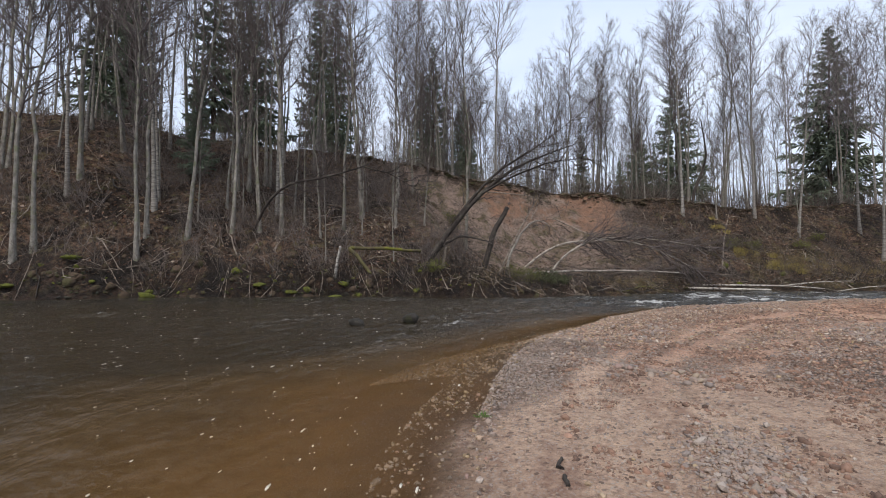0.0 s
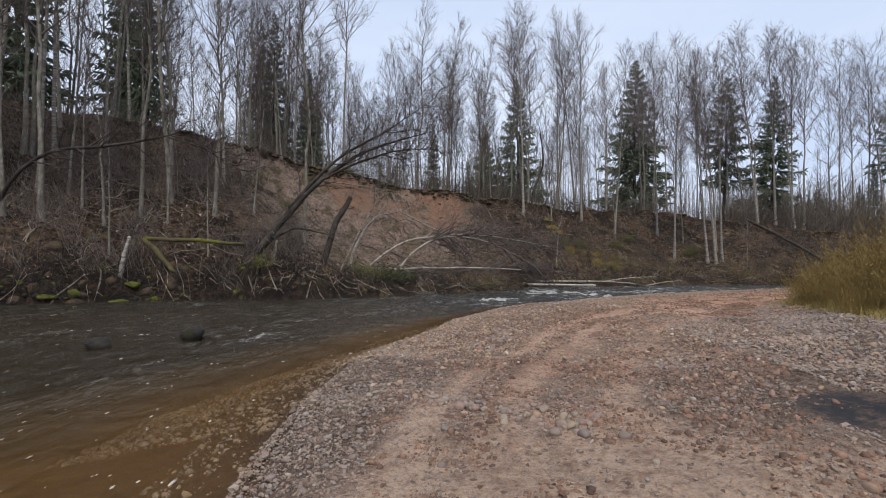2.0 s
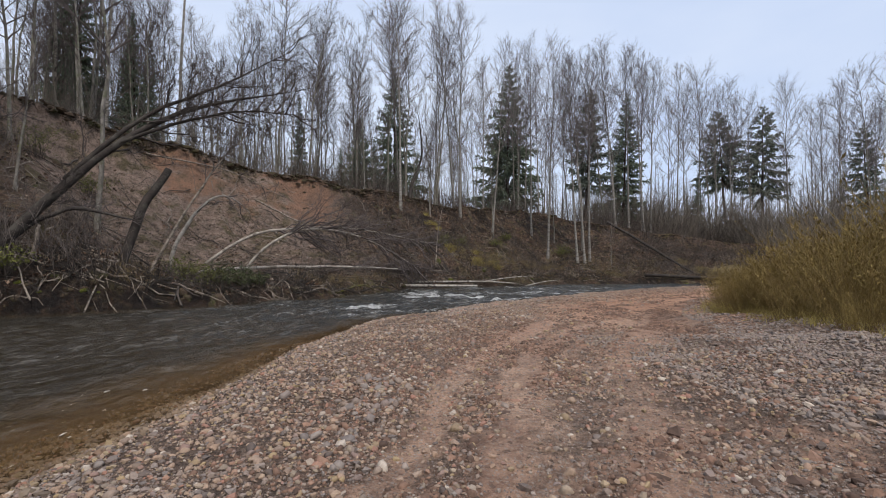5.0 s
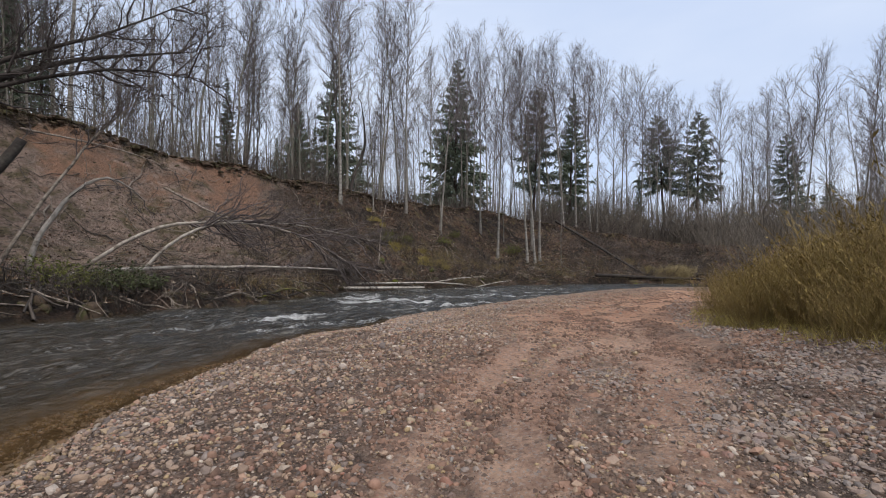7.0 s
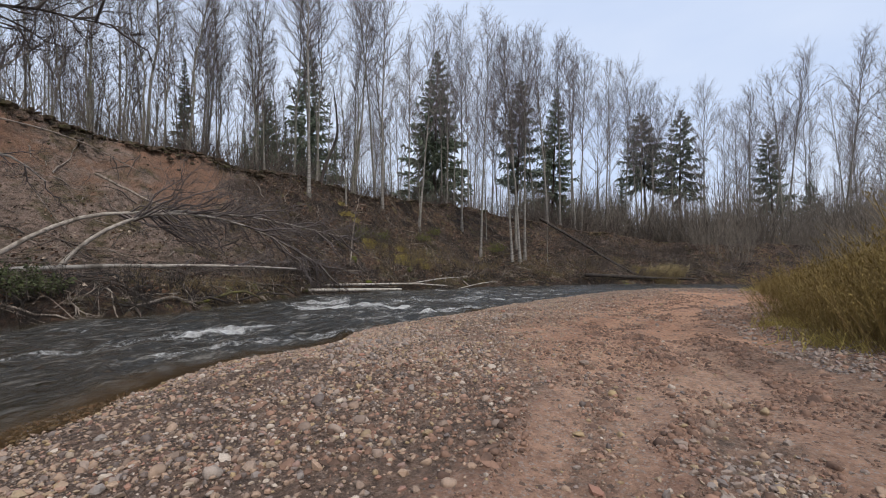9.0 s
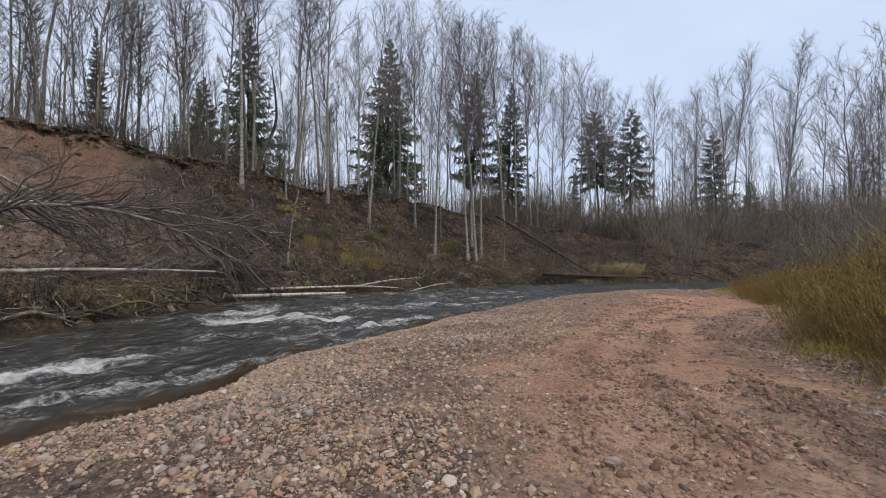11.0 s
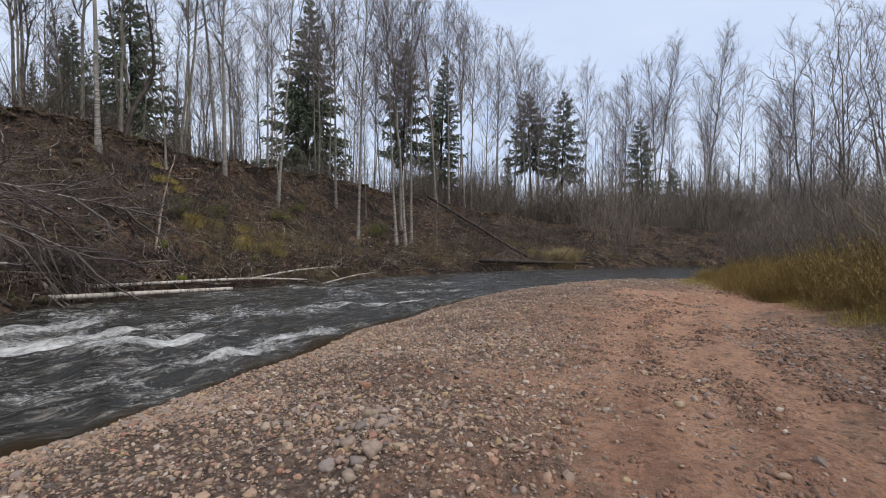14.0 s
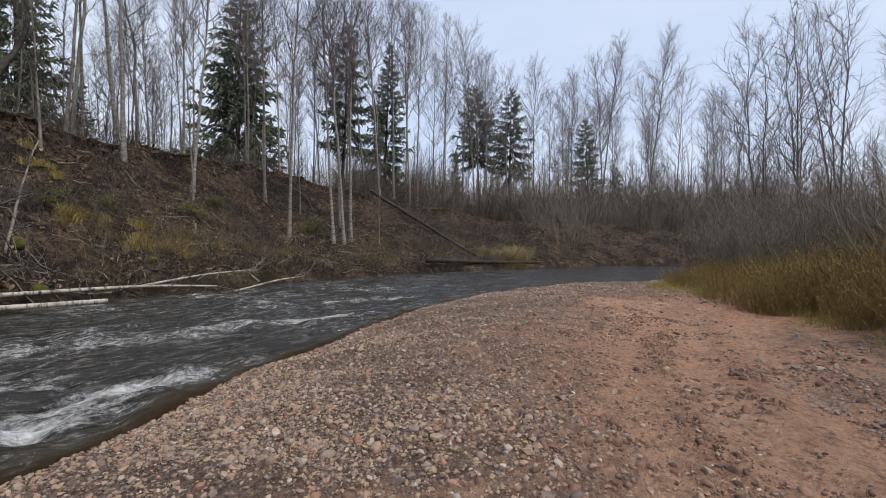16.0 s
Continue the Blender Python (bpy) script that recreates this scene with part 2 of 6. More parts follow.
M_WILLOW = plain("olive_willow_stems", (0.29, 0.215, 0.065), (0.19, 0.12, 0.05), 1.2, 0.8, bump=0.2, random=0.35)
M_WILLOW_LEAF = plain("yellow_willow_leaves", (0.32, 0.235, 0.06), (0.20, 0.13, 0.045), 1.5, 0.75, bump=0.2, random=0.4)
# conifer needles: tones lightened, with distance haze put into the colour
M_SPRUCE = plain("spruce_needles", (0.11, 0.145, 0.095), (0.17, 0.195, 0.135), 1.1, 0.85, bump=0.4, random=0.35)
M_PINE = plain("pine_needles", (0.13, 0.155, 0.118), (0.19, 0.205, 0.155), 1.1, 0.85, bump=0.4, random=0.35)
M_SPRUCE_BARK = plain("spruce_bark", (0.10, 0.072, 0.058), (0.05, 0.038, 0.032), 3.0, 0.9, (1, 1, 0.4), 0.7, 0.03)
M_DEADWOOD = plain("grey_dead_wood", (0.36, 0.305, 0.25), (0.17, 0.135, 0.105), 6.0, 0.85, None, 0.9, 0.03, (0.075, 0.062, 0.05))
M_PALEWOOD = plain("pale_bare_wood", (0.47, 0.42, 0.36), (0.27, 0.235, 0.195), 5.0, 0.85, None, 0.9, 0.03, (0.15, 0.125, 0.10))
M_DARKWOOD = plain("dark_wet_wood", (0.055, 0.043, 0.036), (0.022, 0.018, 0.015), 3.5, 0.8, None, 0.9, 0.03, (0.075, 0.066, 0.054))
M_MOSS = plain("moss", (0.13, 0.135, 0.02), (0.055, 0.065, 0.015), 7.0, 0.95, None, 0.9, 0.04)
M_MOSSWOOD = plain("mossy_wood", (0.11, 0.10, 0.035), (0.06, 0.045, 0.03), 3.0, 0.9, None, 0.8, 0.03, (0.14, 0.14, 0.02))
M_WETROCK = plain("wet_dark_rock", (0.022, 0.02, 0.017), (0.05, 0.044, 0.036), 5.0, 0.7, None, 0.9, 0.06, (0.06, 0.062, 0.022), spec=0.25)
M_GRASS = plain("dry_grass", (0.30, 0.225, 0.11), (0.19, 0.135, 0.06), 2.0, 0.85, bump=0.2, random=0.45)
M_STRAW = plain("pale_straw", (0.56, 0.46, 0.25), (0.40, 0.31, 0.15), 2.0, 0.85, bump=0.2, random=0.3)
M_YELLOWGRASS = plain("yellow_grass", (0.50, 0.40, 0.12), (0.33, 0.255, 0.075), 2.0, 0.85, bump=0.2, random=0.45)
M_SPROUT = plain("bright_water_plant", (0.13, 0.24, 0.04), (0.08, 0.15, 0.03), 3.0, 0.6, bump=0.2, random=0.3)
M_GREEN = plain("green_leaves", (0.085, 0.10, 0.035), (0.05, 0.06, 0.022), 3.0, 0.7, bump=0.2, random=0.3)
M_LEAFY = plain("fading_green_leaves", (0.19, 0.19, 0.04), (0.11, 0.12, 0.03), 3.0, 0.75, bump=0.2, random=0.3)
M_TURF = plain("dark_turf", (0.055, 0.04, 0.028), (0.10, 0.068, 0.045), 5.0, 0.95, None, 0.9, 0.05, (0.055, 0.055, 0.02))


def litter_material():
    m = Mat("dead_leaves")
    c = m.ramp(m.island(), (0.0, (0.03, 0.022, 0.017)), (0.4, (0.09, 0.05, 0.033)), (0.65, (0.20, 0.11, 0.066)), (0.85, (0.28, 0.19, 0.13)), (1.0, (0.46, 0.37, 0.28)))
    c = m.mix(m.ramp(m.noise(9, 4), (0.4, 0.0), (0.7, 0.5)), c, (0.06, 0.045, 0.034))
    return m.done(c, 0.8, m.bump(m.noise(40, 4), 0.3, 0.01), 0.3)


M_LITTER = litter_material()
M_FOAM = plain("foam", (0.62, 0.58, 0.50), (0.45, 0.40, 0.32), 20, 0.6, bump=0.3)
M_CLOD = plain("reddish_sandy_soil", (0.36, 0.215, 0.148), (0.17, 0.102, 0.072), 9.0, 0.95, None, 0.6, 0.01, random=0.7)


def fallen_birch_bark():
    """White bark with dark rings round the lying stem."""
    m = Mat("fallen_birch_rings")
    c = m.mix(m.ramp(m.noise(1.0, 6, 0.75, (7.0, 2.0, 2.0)), (0.40, 1.0), (0.50, 0.0)), (0.50, 0.46, 0.40), (0.06, 0.05, 0.045))
    c = m.mix(m.ramp(m.noise(1.3, 5, 0.7), (0.48, 0.0), (0.62, 0.7)), c, (0.23, 0.19, 0.15))
    return m.done(c, 0.8, m.bump(m.noise(14, 5, 0.7), 0.7, 0.02))


M_FALLEN = fallen_birch_bark()
M_THICKET = plain("grey_thicket", (0.165, 0.138, 0.112), (0.26, 0.222, 0.18), 0.8, 0.9, bump=0.2, random=0.5)
# far trees: aerial haze is painted in as a paler grey
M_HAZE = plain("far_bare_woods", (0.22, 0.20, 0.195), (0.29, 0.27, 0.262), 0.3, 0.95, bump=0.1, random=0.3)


def water_material():
    m = Mat("brown_river_water")
    depth, rapid = m.attr("depth"), m.attr("foam")
    silt = m.noise(0.5, 4, 0.6)
    deep = m.math("ADD", depth, m.math("MULTIPLY", m.math("SUBTRACT", silt, 0.5), 0.25))
    dark = m.ramp(deep, (0.0, (0.11, 0.078, 0.04)), (0.3, (0.04, 0.033, 0.022)), (0.7, (0.02, 0.019, 0.015)))
    body = m.ramp(deep, (0.0, (0.29, 0.165, 0.05)), (0.2, (0.18, 0.097, 0.03)), (0.4, (0.08, 0.047, 0.017)), (0.7, (0.029, 0.02, 0.009)))
    body = m.mix(m.attr("peat"), dark, body)
    flow = m.node("ShaderNodeCombineXYZ")
    m.link(m.attr("along"), flow.inputs[0])
    m.link(m.attr("across"), flow.inputs[1])

    def streaks(scale, sx, sy, detail, rough):
        mp = m.node("ShaderNodeMapping")
        mp.inputs["Scale"].default_value = (sx, sy, 1)
        m.link(flow.outputs[0], mp.inputs["Vector"])
        n = m.node("ShaderNodeTexNoise", Scale=scale, Detail=detail, Roughness=rough)
        m.link(mp.outputs[0], n.inputs["Vector"])
        return n.outputs["Fac"]

    froth = m.math("MULTIPLY", streaks(1.0, 1.8, 3.2, 9, 0.8), streaks(1.0, 8.0, 10.0, 8, 0.82))
    white = m.ramp(m.math("ADD", froth, m.math("SUBTRACT", m.math("MULTIPLY", rapid, 0.30), 0.30)), (0.17, 0.0), (0.38, 1.0))
    # grey streaks of aerated water, with sky reflections painted into the body colour
    aerated_sheen = m.math("MULTIPLY", m.ramp(streaks(1.0, 1.2, 5.5, 7, 0.72), (0.51, 0.0), (0.68, 0.9)), m.math("MULTIPLY", m.ramp(rapid, (0.1, 0.05), (0.8, 0.85)), m.ramp(depth, (0.1, 0.0), (0.5, 1.0))))
    body = m.mix(aerated_sheen, body, (0.30, 0.28, 0.245))
    color = m.mix(white, body, (0.62, 0.62, 0.60))
    ripple = m.math("ADD", m.math("MULTIPLY", streaks(1.0, 0.9, 2.6, 3, 0.55), 1.4), m.math("MULTIPLY", streaks(1.0, 3.4, 7.5, 4, 0.62), 0.45))
    n = m.bump(m.math("MULTIPLY", ripple, m.math("ADD", 0.5, m.math("MULTIPLY", rapid, 0.8))), 1.0, 0.19)
    m.link(m.math("MAXIMUM", m.ramp(depth, (0.0, 0.02), (0.15, 0.25), (0.5, 1.0)), white), m.b.inputs["Alpha"])
    m.b.inputs["IOR"].default_value = 1.333
    m.done(color, m.math("ADD", 0.07, m.math("MULTIPLY", white, 0.6)), n, 0.5)
    return m.m


M_WATER = water_material()


# ---------------------------------------------------------------- terrain
# The gravel point bar lies inside the river's bend; the land is laid out round this middle.
CX, CY = 14.0, 4.0
SHORE_A = [-40, -20, -10, 6, 22.5, 29.7, 39.5, 52, 60, 74.6, 89, 97, 108.4, 123.3, 132, 145.4, 155.6, 170.5, 175.3, 182.5, 190, 202, 215, 225]
SHORE_R = [300, 80, 45, 36, 31.4, 28.2, 27.2, 24.4, 22, 18.9, 17.2, 16.3, 15.8, 14.6, 13.7, 13.4, 13.3, 13.4, 13.5, 13.7, 14.8, 18.4, 40, 300]
FOOT_A = [-40, -20, -8, 6.6, 18.4, 29.6, 41.3, 52.3, 61.5, 71.6, 80.4, 90, 99.3, 109.2, 122.5, 132.3, 141, 151.4, 165, 178, 190, 202, 225]
FOOT_R = [420, 110, 66, 52.3, 47.4, 42.5, 38.6, 36, 33.6, 31.6, 29.9, 26.8, 24.8, 24.4, 25.8, 28.8, 31.6, 38.5, 52, 78, 120, 180, 420]
RIM_A = [-40, -8, 10, 24.4, 32.9, 39.6, 54.2, 66.8, 85, 92, 108, 122, 146, 165, 180, 202, 225]
RIM_R = [450, 78, 62, 58.2, 57.1, 56.4, 55.5, 45.2, 41, 41.5, 41.5, 46, 51, 66, 92, 200, 450]
RIM_Z = [1.5, 2.2, 3.0, 3.6, 4.3, 5.5, 8.0, 7.2, 8.0, 8.6, 10.0, 12.0, 12.6, 13, 13, 10, 3]
LANE_A = [40, 50, 70, 85, 100, 120, 145, 165, 190, 215]
LANE_R = [17.5, 15.6, 12.4, 10.9, 9.7, 9.5, 10.0, 11.2, 12.3, 13.0]


def wave(x, y, scale, seed):
    """Smooth value noise of numpy arrays, -1 to 1."""
    x, y = np.asarray(x, float) / scale + seed * 17.31, np.asarray(y, float) / scale - seed * 9.77
    i, j = np.floor(x), np.floor(y)
    u, v = x - i, y - j
    u, v = u * u * (3 - 2 * u), v * v * (3 - 2 * v)

    def corner(a, b):
        h = np.sin(a * 127.1 + b * 311.7 + seed * 74.7) * 43758.5453
        return (h - np.floor(h)) * 2 - 1

    return (corner(i, j) * (1 - u) + corner(i + 1, j) * u) * (1 - v) + (corner(i, j + 1) * (1 - u) + corner(i + 1, j + 1) * u) * v


def ramp(x, a, b):
    s = np.clip((np.asarray(x, float) - a) / (b - a), 0, 1)
    return s * s * (3 - 2 * s)


def polar(x, y):
    dx, dy = np.asarray(x, float) - CX, np.asarray(y, float) - CY
    return (np.degrees(np.arctan2(dy, dx)) + 130) % 360 - 130, np.hypot(dx, dy)


def around(a, angles, values):
    a = np.asarray(a, float)
    a = np.where(a > 225, 225, np.where(a < -40, -40, a))
    return np.interp(a, angles, values)


def water_level(x, y):
    return np.interp(0.8 * np.asarray(x, float) + 0.6 * np.asarray(y, float), [0, 8, 16, 22, 40, 60], [-0.12, -0.16, -0.34, -0.42, -0.52, -0.6])


def lines(x, y):
    """Angle, radius, and the radii of the near shore, the far foot and the rim of the bank there."""
    a, r = polar(x, y)
    shore = around(a, SHORE_A, SHORE_R) + 0.22 * wave(x, y, 2.2, 3) + 0.1 * wave(x, y, 0.7, 4)
    foot = around(a, FOOT_A, FOOT_R) + 0.7 * wave(x, y, 3.5, 5) + 0.25 * wave(x, y, 1.1, 6)
    rim = around(a, RIM_A, RIM_R) + 0.9 * wave(x, y, 5.0, 7) + 0.4 * wave(x, y, 1.6, 8)
    return a, r, shore, foot, rim


def scarp(a):
    """How much of the bank has slid bare at this angle."""
    return ramp(a, 78, 90) * (1 - ramp(a, 109, 117))


def wheel_ruts(x, y, a, r):
    """Where wheels have pressed smooth sandy ruts into the bar."""
    off = r - around(a, LANE_A, LANE_R) + 0.1 * wave(x, y, 1.8, 37) + 0.04 * wave(x, y, 0.5, 57)
    near = np.exp(-((off - 0.8) / 0.2) ** 2) + np.exp(-((off - 0.03) / 0.22) ** 2) + 0.8 * np.exp(-((off + 1.25) / 0.28) ** 2)
    late = np.exp(-((off - 1.3) / 0.3) ** 2) + np.exp(-((off + 0.3) / 0.35) ** 2) + np.exp(-((off + 2.0) / 0.3) ** 2)
    f = ramp(a, 98, 110)
    return np.clip(near * f + 0.6 * late * (1 - f), 0, 1) * (0.75 + 0.35 * wave(x, y, 0.8, 58))


def height(x, y):
    x, y = np.asarray(x, float), np.asarray(y, float)
    a, r, shore, foot, rim = lines(x, y)
    w = water_level(x, y)
    # bar
    d = shore - r
    crown = 0.02 + 0.06 * wave(x, y, 6, 1) + 0.35 * ramp(r, 9, 3) + 0.12 * ramp(around(a, LANE_A, LANE_R) - r, 1, 4)
    bar = w + (crown - w) * (1 - (1 - np.clip(d / 4.6, 0, 1)) ** 2)
    lane = np.exp(-((r - around(a, LANE_A, LANE_R)) / 1.3) ** 2)
    off = r - around(a, LANE_A, LANE_R)
    bar += lane * (0.038 * np.cos(off * 5.2 + 1.5 * wave(x, y, 3, 2)) * ramp(d, 1, 2.5) - 0.03)
    rut = wheel_ruts(x, y, a, r) * ramp(d, 1, 2.5)
    bar += ramp(d, 0.1, 1.0) * (0.04 * wave(x, y, 0.9, 11) + 0.04 * wave(x, y, 0.4, 12)) * (1 - 0.7 * rut) - 0.045 * rut
    # bed
    depth = np.minimum(around(a, [60, 105, 122, 150, 163, 172], [1.0, 0.9, 0.55, 0.3, 0.24, 0.15]) * np.maximum(-d, 0) ** 0.85, 0.8) * np.clip((foot - r) / 2.0, 0.15, 1)
    bed = w - depth + 0.03 * wave(x, y, 1.1, 13)
    # far bank
    top = around(a, RIM_A, RIM_Z) + 0.35 * wave(x, y, 6, 14)
    s = np.clip((r - foot) / np.maximum(rim - foot, 1), 0, 1)
    bare = scarp(a)
    soft = s ** around(a, [20, 50, 70, 115, 140], [1.3, 1.75, 1.35, 1.05, 1.0])
    slid = np.interp(s, [0, 0.2, 0.4, 0.6, 0.8, 0.97, 1.0], [0, 0.05, 0.12, 0.31, 0.61, 0.94, 1.0])
    rise = soft * (1 - bare) + slid * bare
    low = w + 0.45 * ramp(r - foot, -0.1, 0.9)
    lumps = (0.34 * wave(x, y, 2.6, 15) + 0.2 * wave(x, y, 1.0, 16) + 0.09 * wave(x, y, 0.45, 22)) * ramp(r - foot, 0.2, 2.5)
    bank = low + (top - low) * rise + lumps * (1 - 0.45 * bare) + 0.22 * bare * wave(a * 1.1, r * 0.25, 1.0, 21) * ramp(s, 0.2, 0.6)
    flat = top + 0.5 * wave(x, y, 12, 17) * ramp(r - rim, 0, 8) + 0.25 * wave(x, y, 2.0, 18)
    far = 5.0 * ramp(r, 300, 1200) * wave(x, y, 400, 19)
    z = np.where(d >= 0, bar, np.where(r < foot, bed, np.where(r < rim, bank, flat + far)))
    back = np.maximum(ramp(a, 208, 224), ramp(a, -24, -39)) * ramp(r, 5, 12)
    return z * (1 - back) + (0.4 + far + 0.3 * wave(x, y, 9, 20)) * back


# ---------------------------------------------------------------- mesh helpers
rng = np.random.default_rng(7)


def np_mesh(name, verts, quads=None, tris=None, smooth=True):
    """A mesh from arrays of places, four-corner and three-corner faces."""
    me = bpy.data.meshes.new(name)
    quads = np.zeros((0, 4), int) if quads is None else np.asarray(quads, int)
    tris = np.zeros((0, 3), int) if tris is None else np.asarray(tris, int)
    me.vertices.add(len(verts))
    me.vertices.foreach_set("co", np.asarray(verts, np.float32).ravel())
    loops = np.concatenate([quads.ravel(), tris.ravel()]).astype(np.int32)
    me.loops.add(len(loops))
    me.loops.foreach_set("vertex_index", loops)
    starts = np.concatenate([np.arange(len(quads)) * 4, len(quads) * 4 + np.arange(len(tris)) * 3]).astype(np.int32)
    me.polygons.add(len(starts))
    me.polygons.foreach_set("loop_start", starts)
    me.polygons.foreach_set("use_smooth", np.full(len(starts), smooth))
    me.update(calc_edges=True)
    return me


class Heap:
    """Gathers pieces into one mesh."""

    def __init__(self):
        self.v, self.q, self.t, self.n = [], [], [], 0

    def add(self, v, q=None, t=None):
        v = np.asarray(v, float).reshape(-1, 3)
        if q is not None and len(q):
            self.q.append(np.asarray(q, int) + self.n)
        if t is not None and len(t):
            self.t.append(np.asarray(t, int) + self.n)
        self.v.append(v)
        self.n += len(v)
        return self

    def tubes(self, p, r, sides=4):
        """Tubes along N lines of K points (N, K, 3) with radii (N, K)."""
        p, r = np.asarray(p, float), np.asarray(r, float)
        if p.ndim == 2:
            p, r = p[None], r[None]
        n, k = p.shape[:2]
        t = np.gradient(p, axis=1)
        t /= np.linalg.norm(t, axis=2, keepdims=True) + 1e-9
        mean = t.mean(1, keepdims=True)
        ref = np.where(np.abs(mean[..., 2:3]) > 0.8, np.array([1.0, 0.1, 0]), np.array([0.05, 0.02, 1.0]))
        a = np.cross(t, np.broadcast_to(ref, t.shape))
        a /= np.linalg.norm(a, axis=2, keepdims=True) + 1e-9
        b = np.cross(t, a)
        ang = np.arange(sides) * 2 * np.pi / sides
        ring = a[:, :, None] * np.cos(ang)[:, None] + b[:, :, None] * np.sin(ang)[:, None]
        v = p[:, :, None] + ring * r[:, :, None, None]
        i = np.arange(n)[:, None, None] * k * sides + np.arange(k - 1)[:, None] * sides + np.arange(sides)
        j = np.arange(n)[:, None, None] * k * sides + np.arange(k - 1)[:, None] * sides + (np.arange(sides) + 1) % sides
        q = np.stack([i, j, j + sides, i + sides], -1).reshape(-1, 4)
        return self.add(v.reshape(-1, 3), q)

    def mesh(self, name, smooth=True):
        return np_mesh(name, np.concatenate(self.v), np.concatenate(self.q) if self.q else None, np.concatenate(self.t) if self.t else None, smooth)


def part(name, mesh, material, parent=None, label=""):
    """One mesh object, under a thing or a part."""
    ob = new(name, mesh)
    if material is not None and not mesh.materials:
        mesh.materials.append(material)
    ob.parent = parent
    return tagged(ob, label)


def thing(name, label, category, at=None, group="", kind=""):
    """An empty that holds a thing's parts."""
    ob = tagged(new(name), label, category, group, kind)
    ob.empty_display_size = 0.2
    if at is not None:
        ob.matrix_basis = at
    return ob


def unit(v):
    return v / (np.linalg.norm(v, axis=-1, keepdims=True) + 1e-9)


def line_at(points, radii, f):
    """Places and radii at fractions f along a line of points."""
    k = np.linspace(0, 1, len(points))
    return np.stack([np.interp(f, k, points[:, c]) for c in range(3)], -1), np.interp(f, k, radii)


def spray(heap, root, way, length, radius, k, sides, bend, wobble, r):
    """Curved tapering shoots: from the roots (N, 3) along ways (N, 3), bent up (or down) by bend."""
    n = len(root)
    s = np.linspace(0, 1, k)
    p = root[:, None] + way[:, None] * (length[:, None] * s)[..., None]
    p[..., 2] += bend * length[:, None] * s ** 2
    if k > 2:
        j = r.normal(0, wobble, (n, k, 3)) * length[:, None, None]
        j[:, 0] = 0
        p += j
    heap.tubes(p, radius[:, None] * (1 - 0.8 * s), sides)
    return p


def side_shoots(p, count, low, r, up, spread, along):
    """Roots and ways of shoots that leave lines p (N, K, 3)."""
    n, k = p.shape[:2]
    f = low + (0.97 - low) * (np.arange(count) + r.random((n, count))) / count
    i = np.minimum((f * (k - 1)).astype(int), k - 2)
    u = f * (k - 1) - i
    rows = np.arange(n)[:, None]
    root = p[rows, i] * (1 - u[..., None]) + p[rows, i + 1] * u[..., None]
    t = unit(p[rows, i + 1] - p[rows, i])
    side = r.normal(0, 1, root.shape)
    side = unit(side - (side * t).sum(-1, keepdims=True) * t)
    way = unit(t * along + side * spread + np.array([0, 0, up]))
    return root.reshape(-1, 3), way.reshape(-1, 3), f.reshape(-1)


# ---------------------------------------------------------------- kinds of trees


def bare_tree(name, seed, tall, girth, bare, limbs, reach, steep, bark, twig, label, category, wander=0.25, droop=0.0, fork=0, fine=1.0):
    """A leafless tree: trunk, and a crown of limbs, branches and twigs. bare: fraction of the trunk with no limbs."""
    r = np.random.default_rng(seed)
    k = 15
    s = np.linspace(0, 1, k)
    tree = thing(name, label, category, group="bare trees of the wood")
    trunks = Heap()
    stems = []
    for f in range(fork + 1):
        lean = r.normal(0, 0.02 + 0.05 * (fork > 0), 2) * tall
        walk_off = np.cumsum(r.normal(0, wander, (k, 2)), 0) * np.linspace(0, 1, k)[:, None] * 0.5
        p = np.zeros((k, 3))
        p[:, :2] = lean * (s[:, None] ** 1.3) + walk_off + r.normal(0, 0.12, 2) * (fork > 0)
        p[:, 2] = s * tall * (1 - 0.12 * f * r.random()) - 0.35 * (1 - s)
        rad = girth * (1 - 0.93 * s ** 0.85) * (1 + 0.5 * np.exp(-s * 28)) * (1 - 0.25 * f * r.random())
        trunks.tubes(p, rad, 8)
        stems.append((p, rad))
    part("trunk", trunks.mesh("trunk"), bark, tree)
    crown = Heap()
    for p, rad in stems:
        n = int(limbs / (fork + 1))
        f = bare + (0.98 - bare) * (np.arange(n) + r.random(n)) / n
        root, rr = line_at(p, rad, f)
        az = np.arange(n) * 2.4 + r.normal(0, 0.5, n)
        up = np.radians(steep + r.normal(0, 9, n) + 18 * f)
        way = np.stack([np.cos(az) * np.cos(up), np.sin(az) * np.cos(up), np.sin(up)], -1)
        g = (f - bare) / (1 - bare)
        length = reach * (0.35 + 1.0 * np.sin(np.pi * np.clip(g * 0.8 + 0.18, 0, 1))) * r.uniform(0.6, 1.15, n)
        main = spray(crown, root, way, length, np.minimum(rr * 0.65, 0.024 + 0.018 * length), 6, 4, 0.12, 0.022, r)
        ro, wa, g2 = side_shoots(main, 6, 0.2, r, 0.25, 0.75, 0.9)
        le = np.repeat(length, 6) * (0.55 - 0.25 * g2) * r.uniform(0.6, 1.25, len(ro))
        second = spray(crown, ro, wa, le, 0.012 + 0.010 * le, 4, 3, 0.06 - droop * 0.5, 0.025, r)
        m = max(1, round(5 * fine))
        ro, wa, g3 = side_shoots(second, m, 0.25, r, 0.1 - droop, 0.8, 0.8)
        le = np.repeat(le, m) * r.uniform(0.35, 0.85, len(ro)) + 0.15
        spray(crown, ro, wa, le, np.full(len(ro), 0.0075), 2, 3, 0.03 - droop, 0.02, r)
    part("crown", crown.mesh("crown"), twig, tree)
    return tree


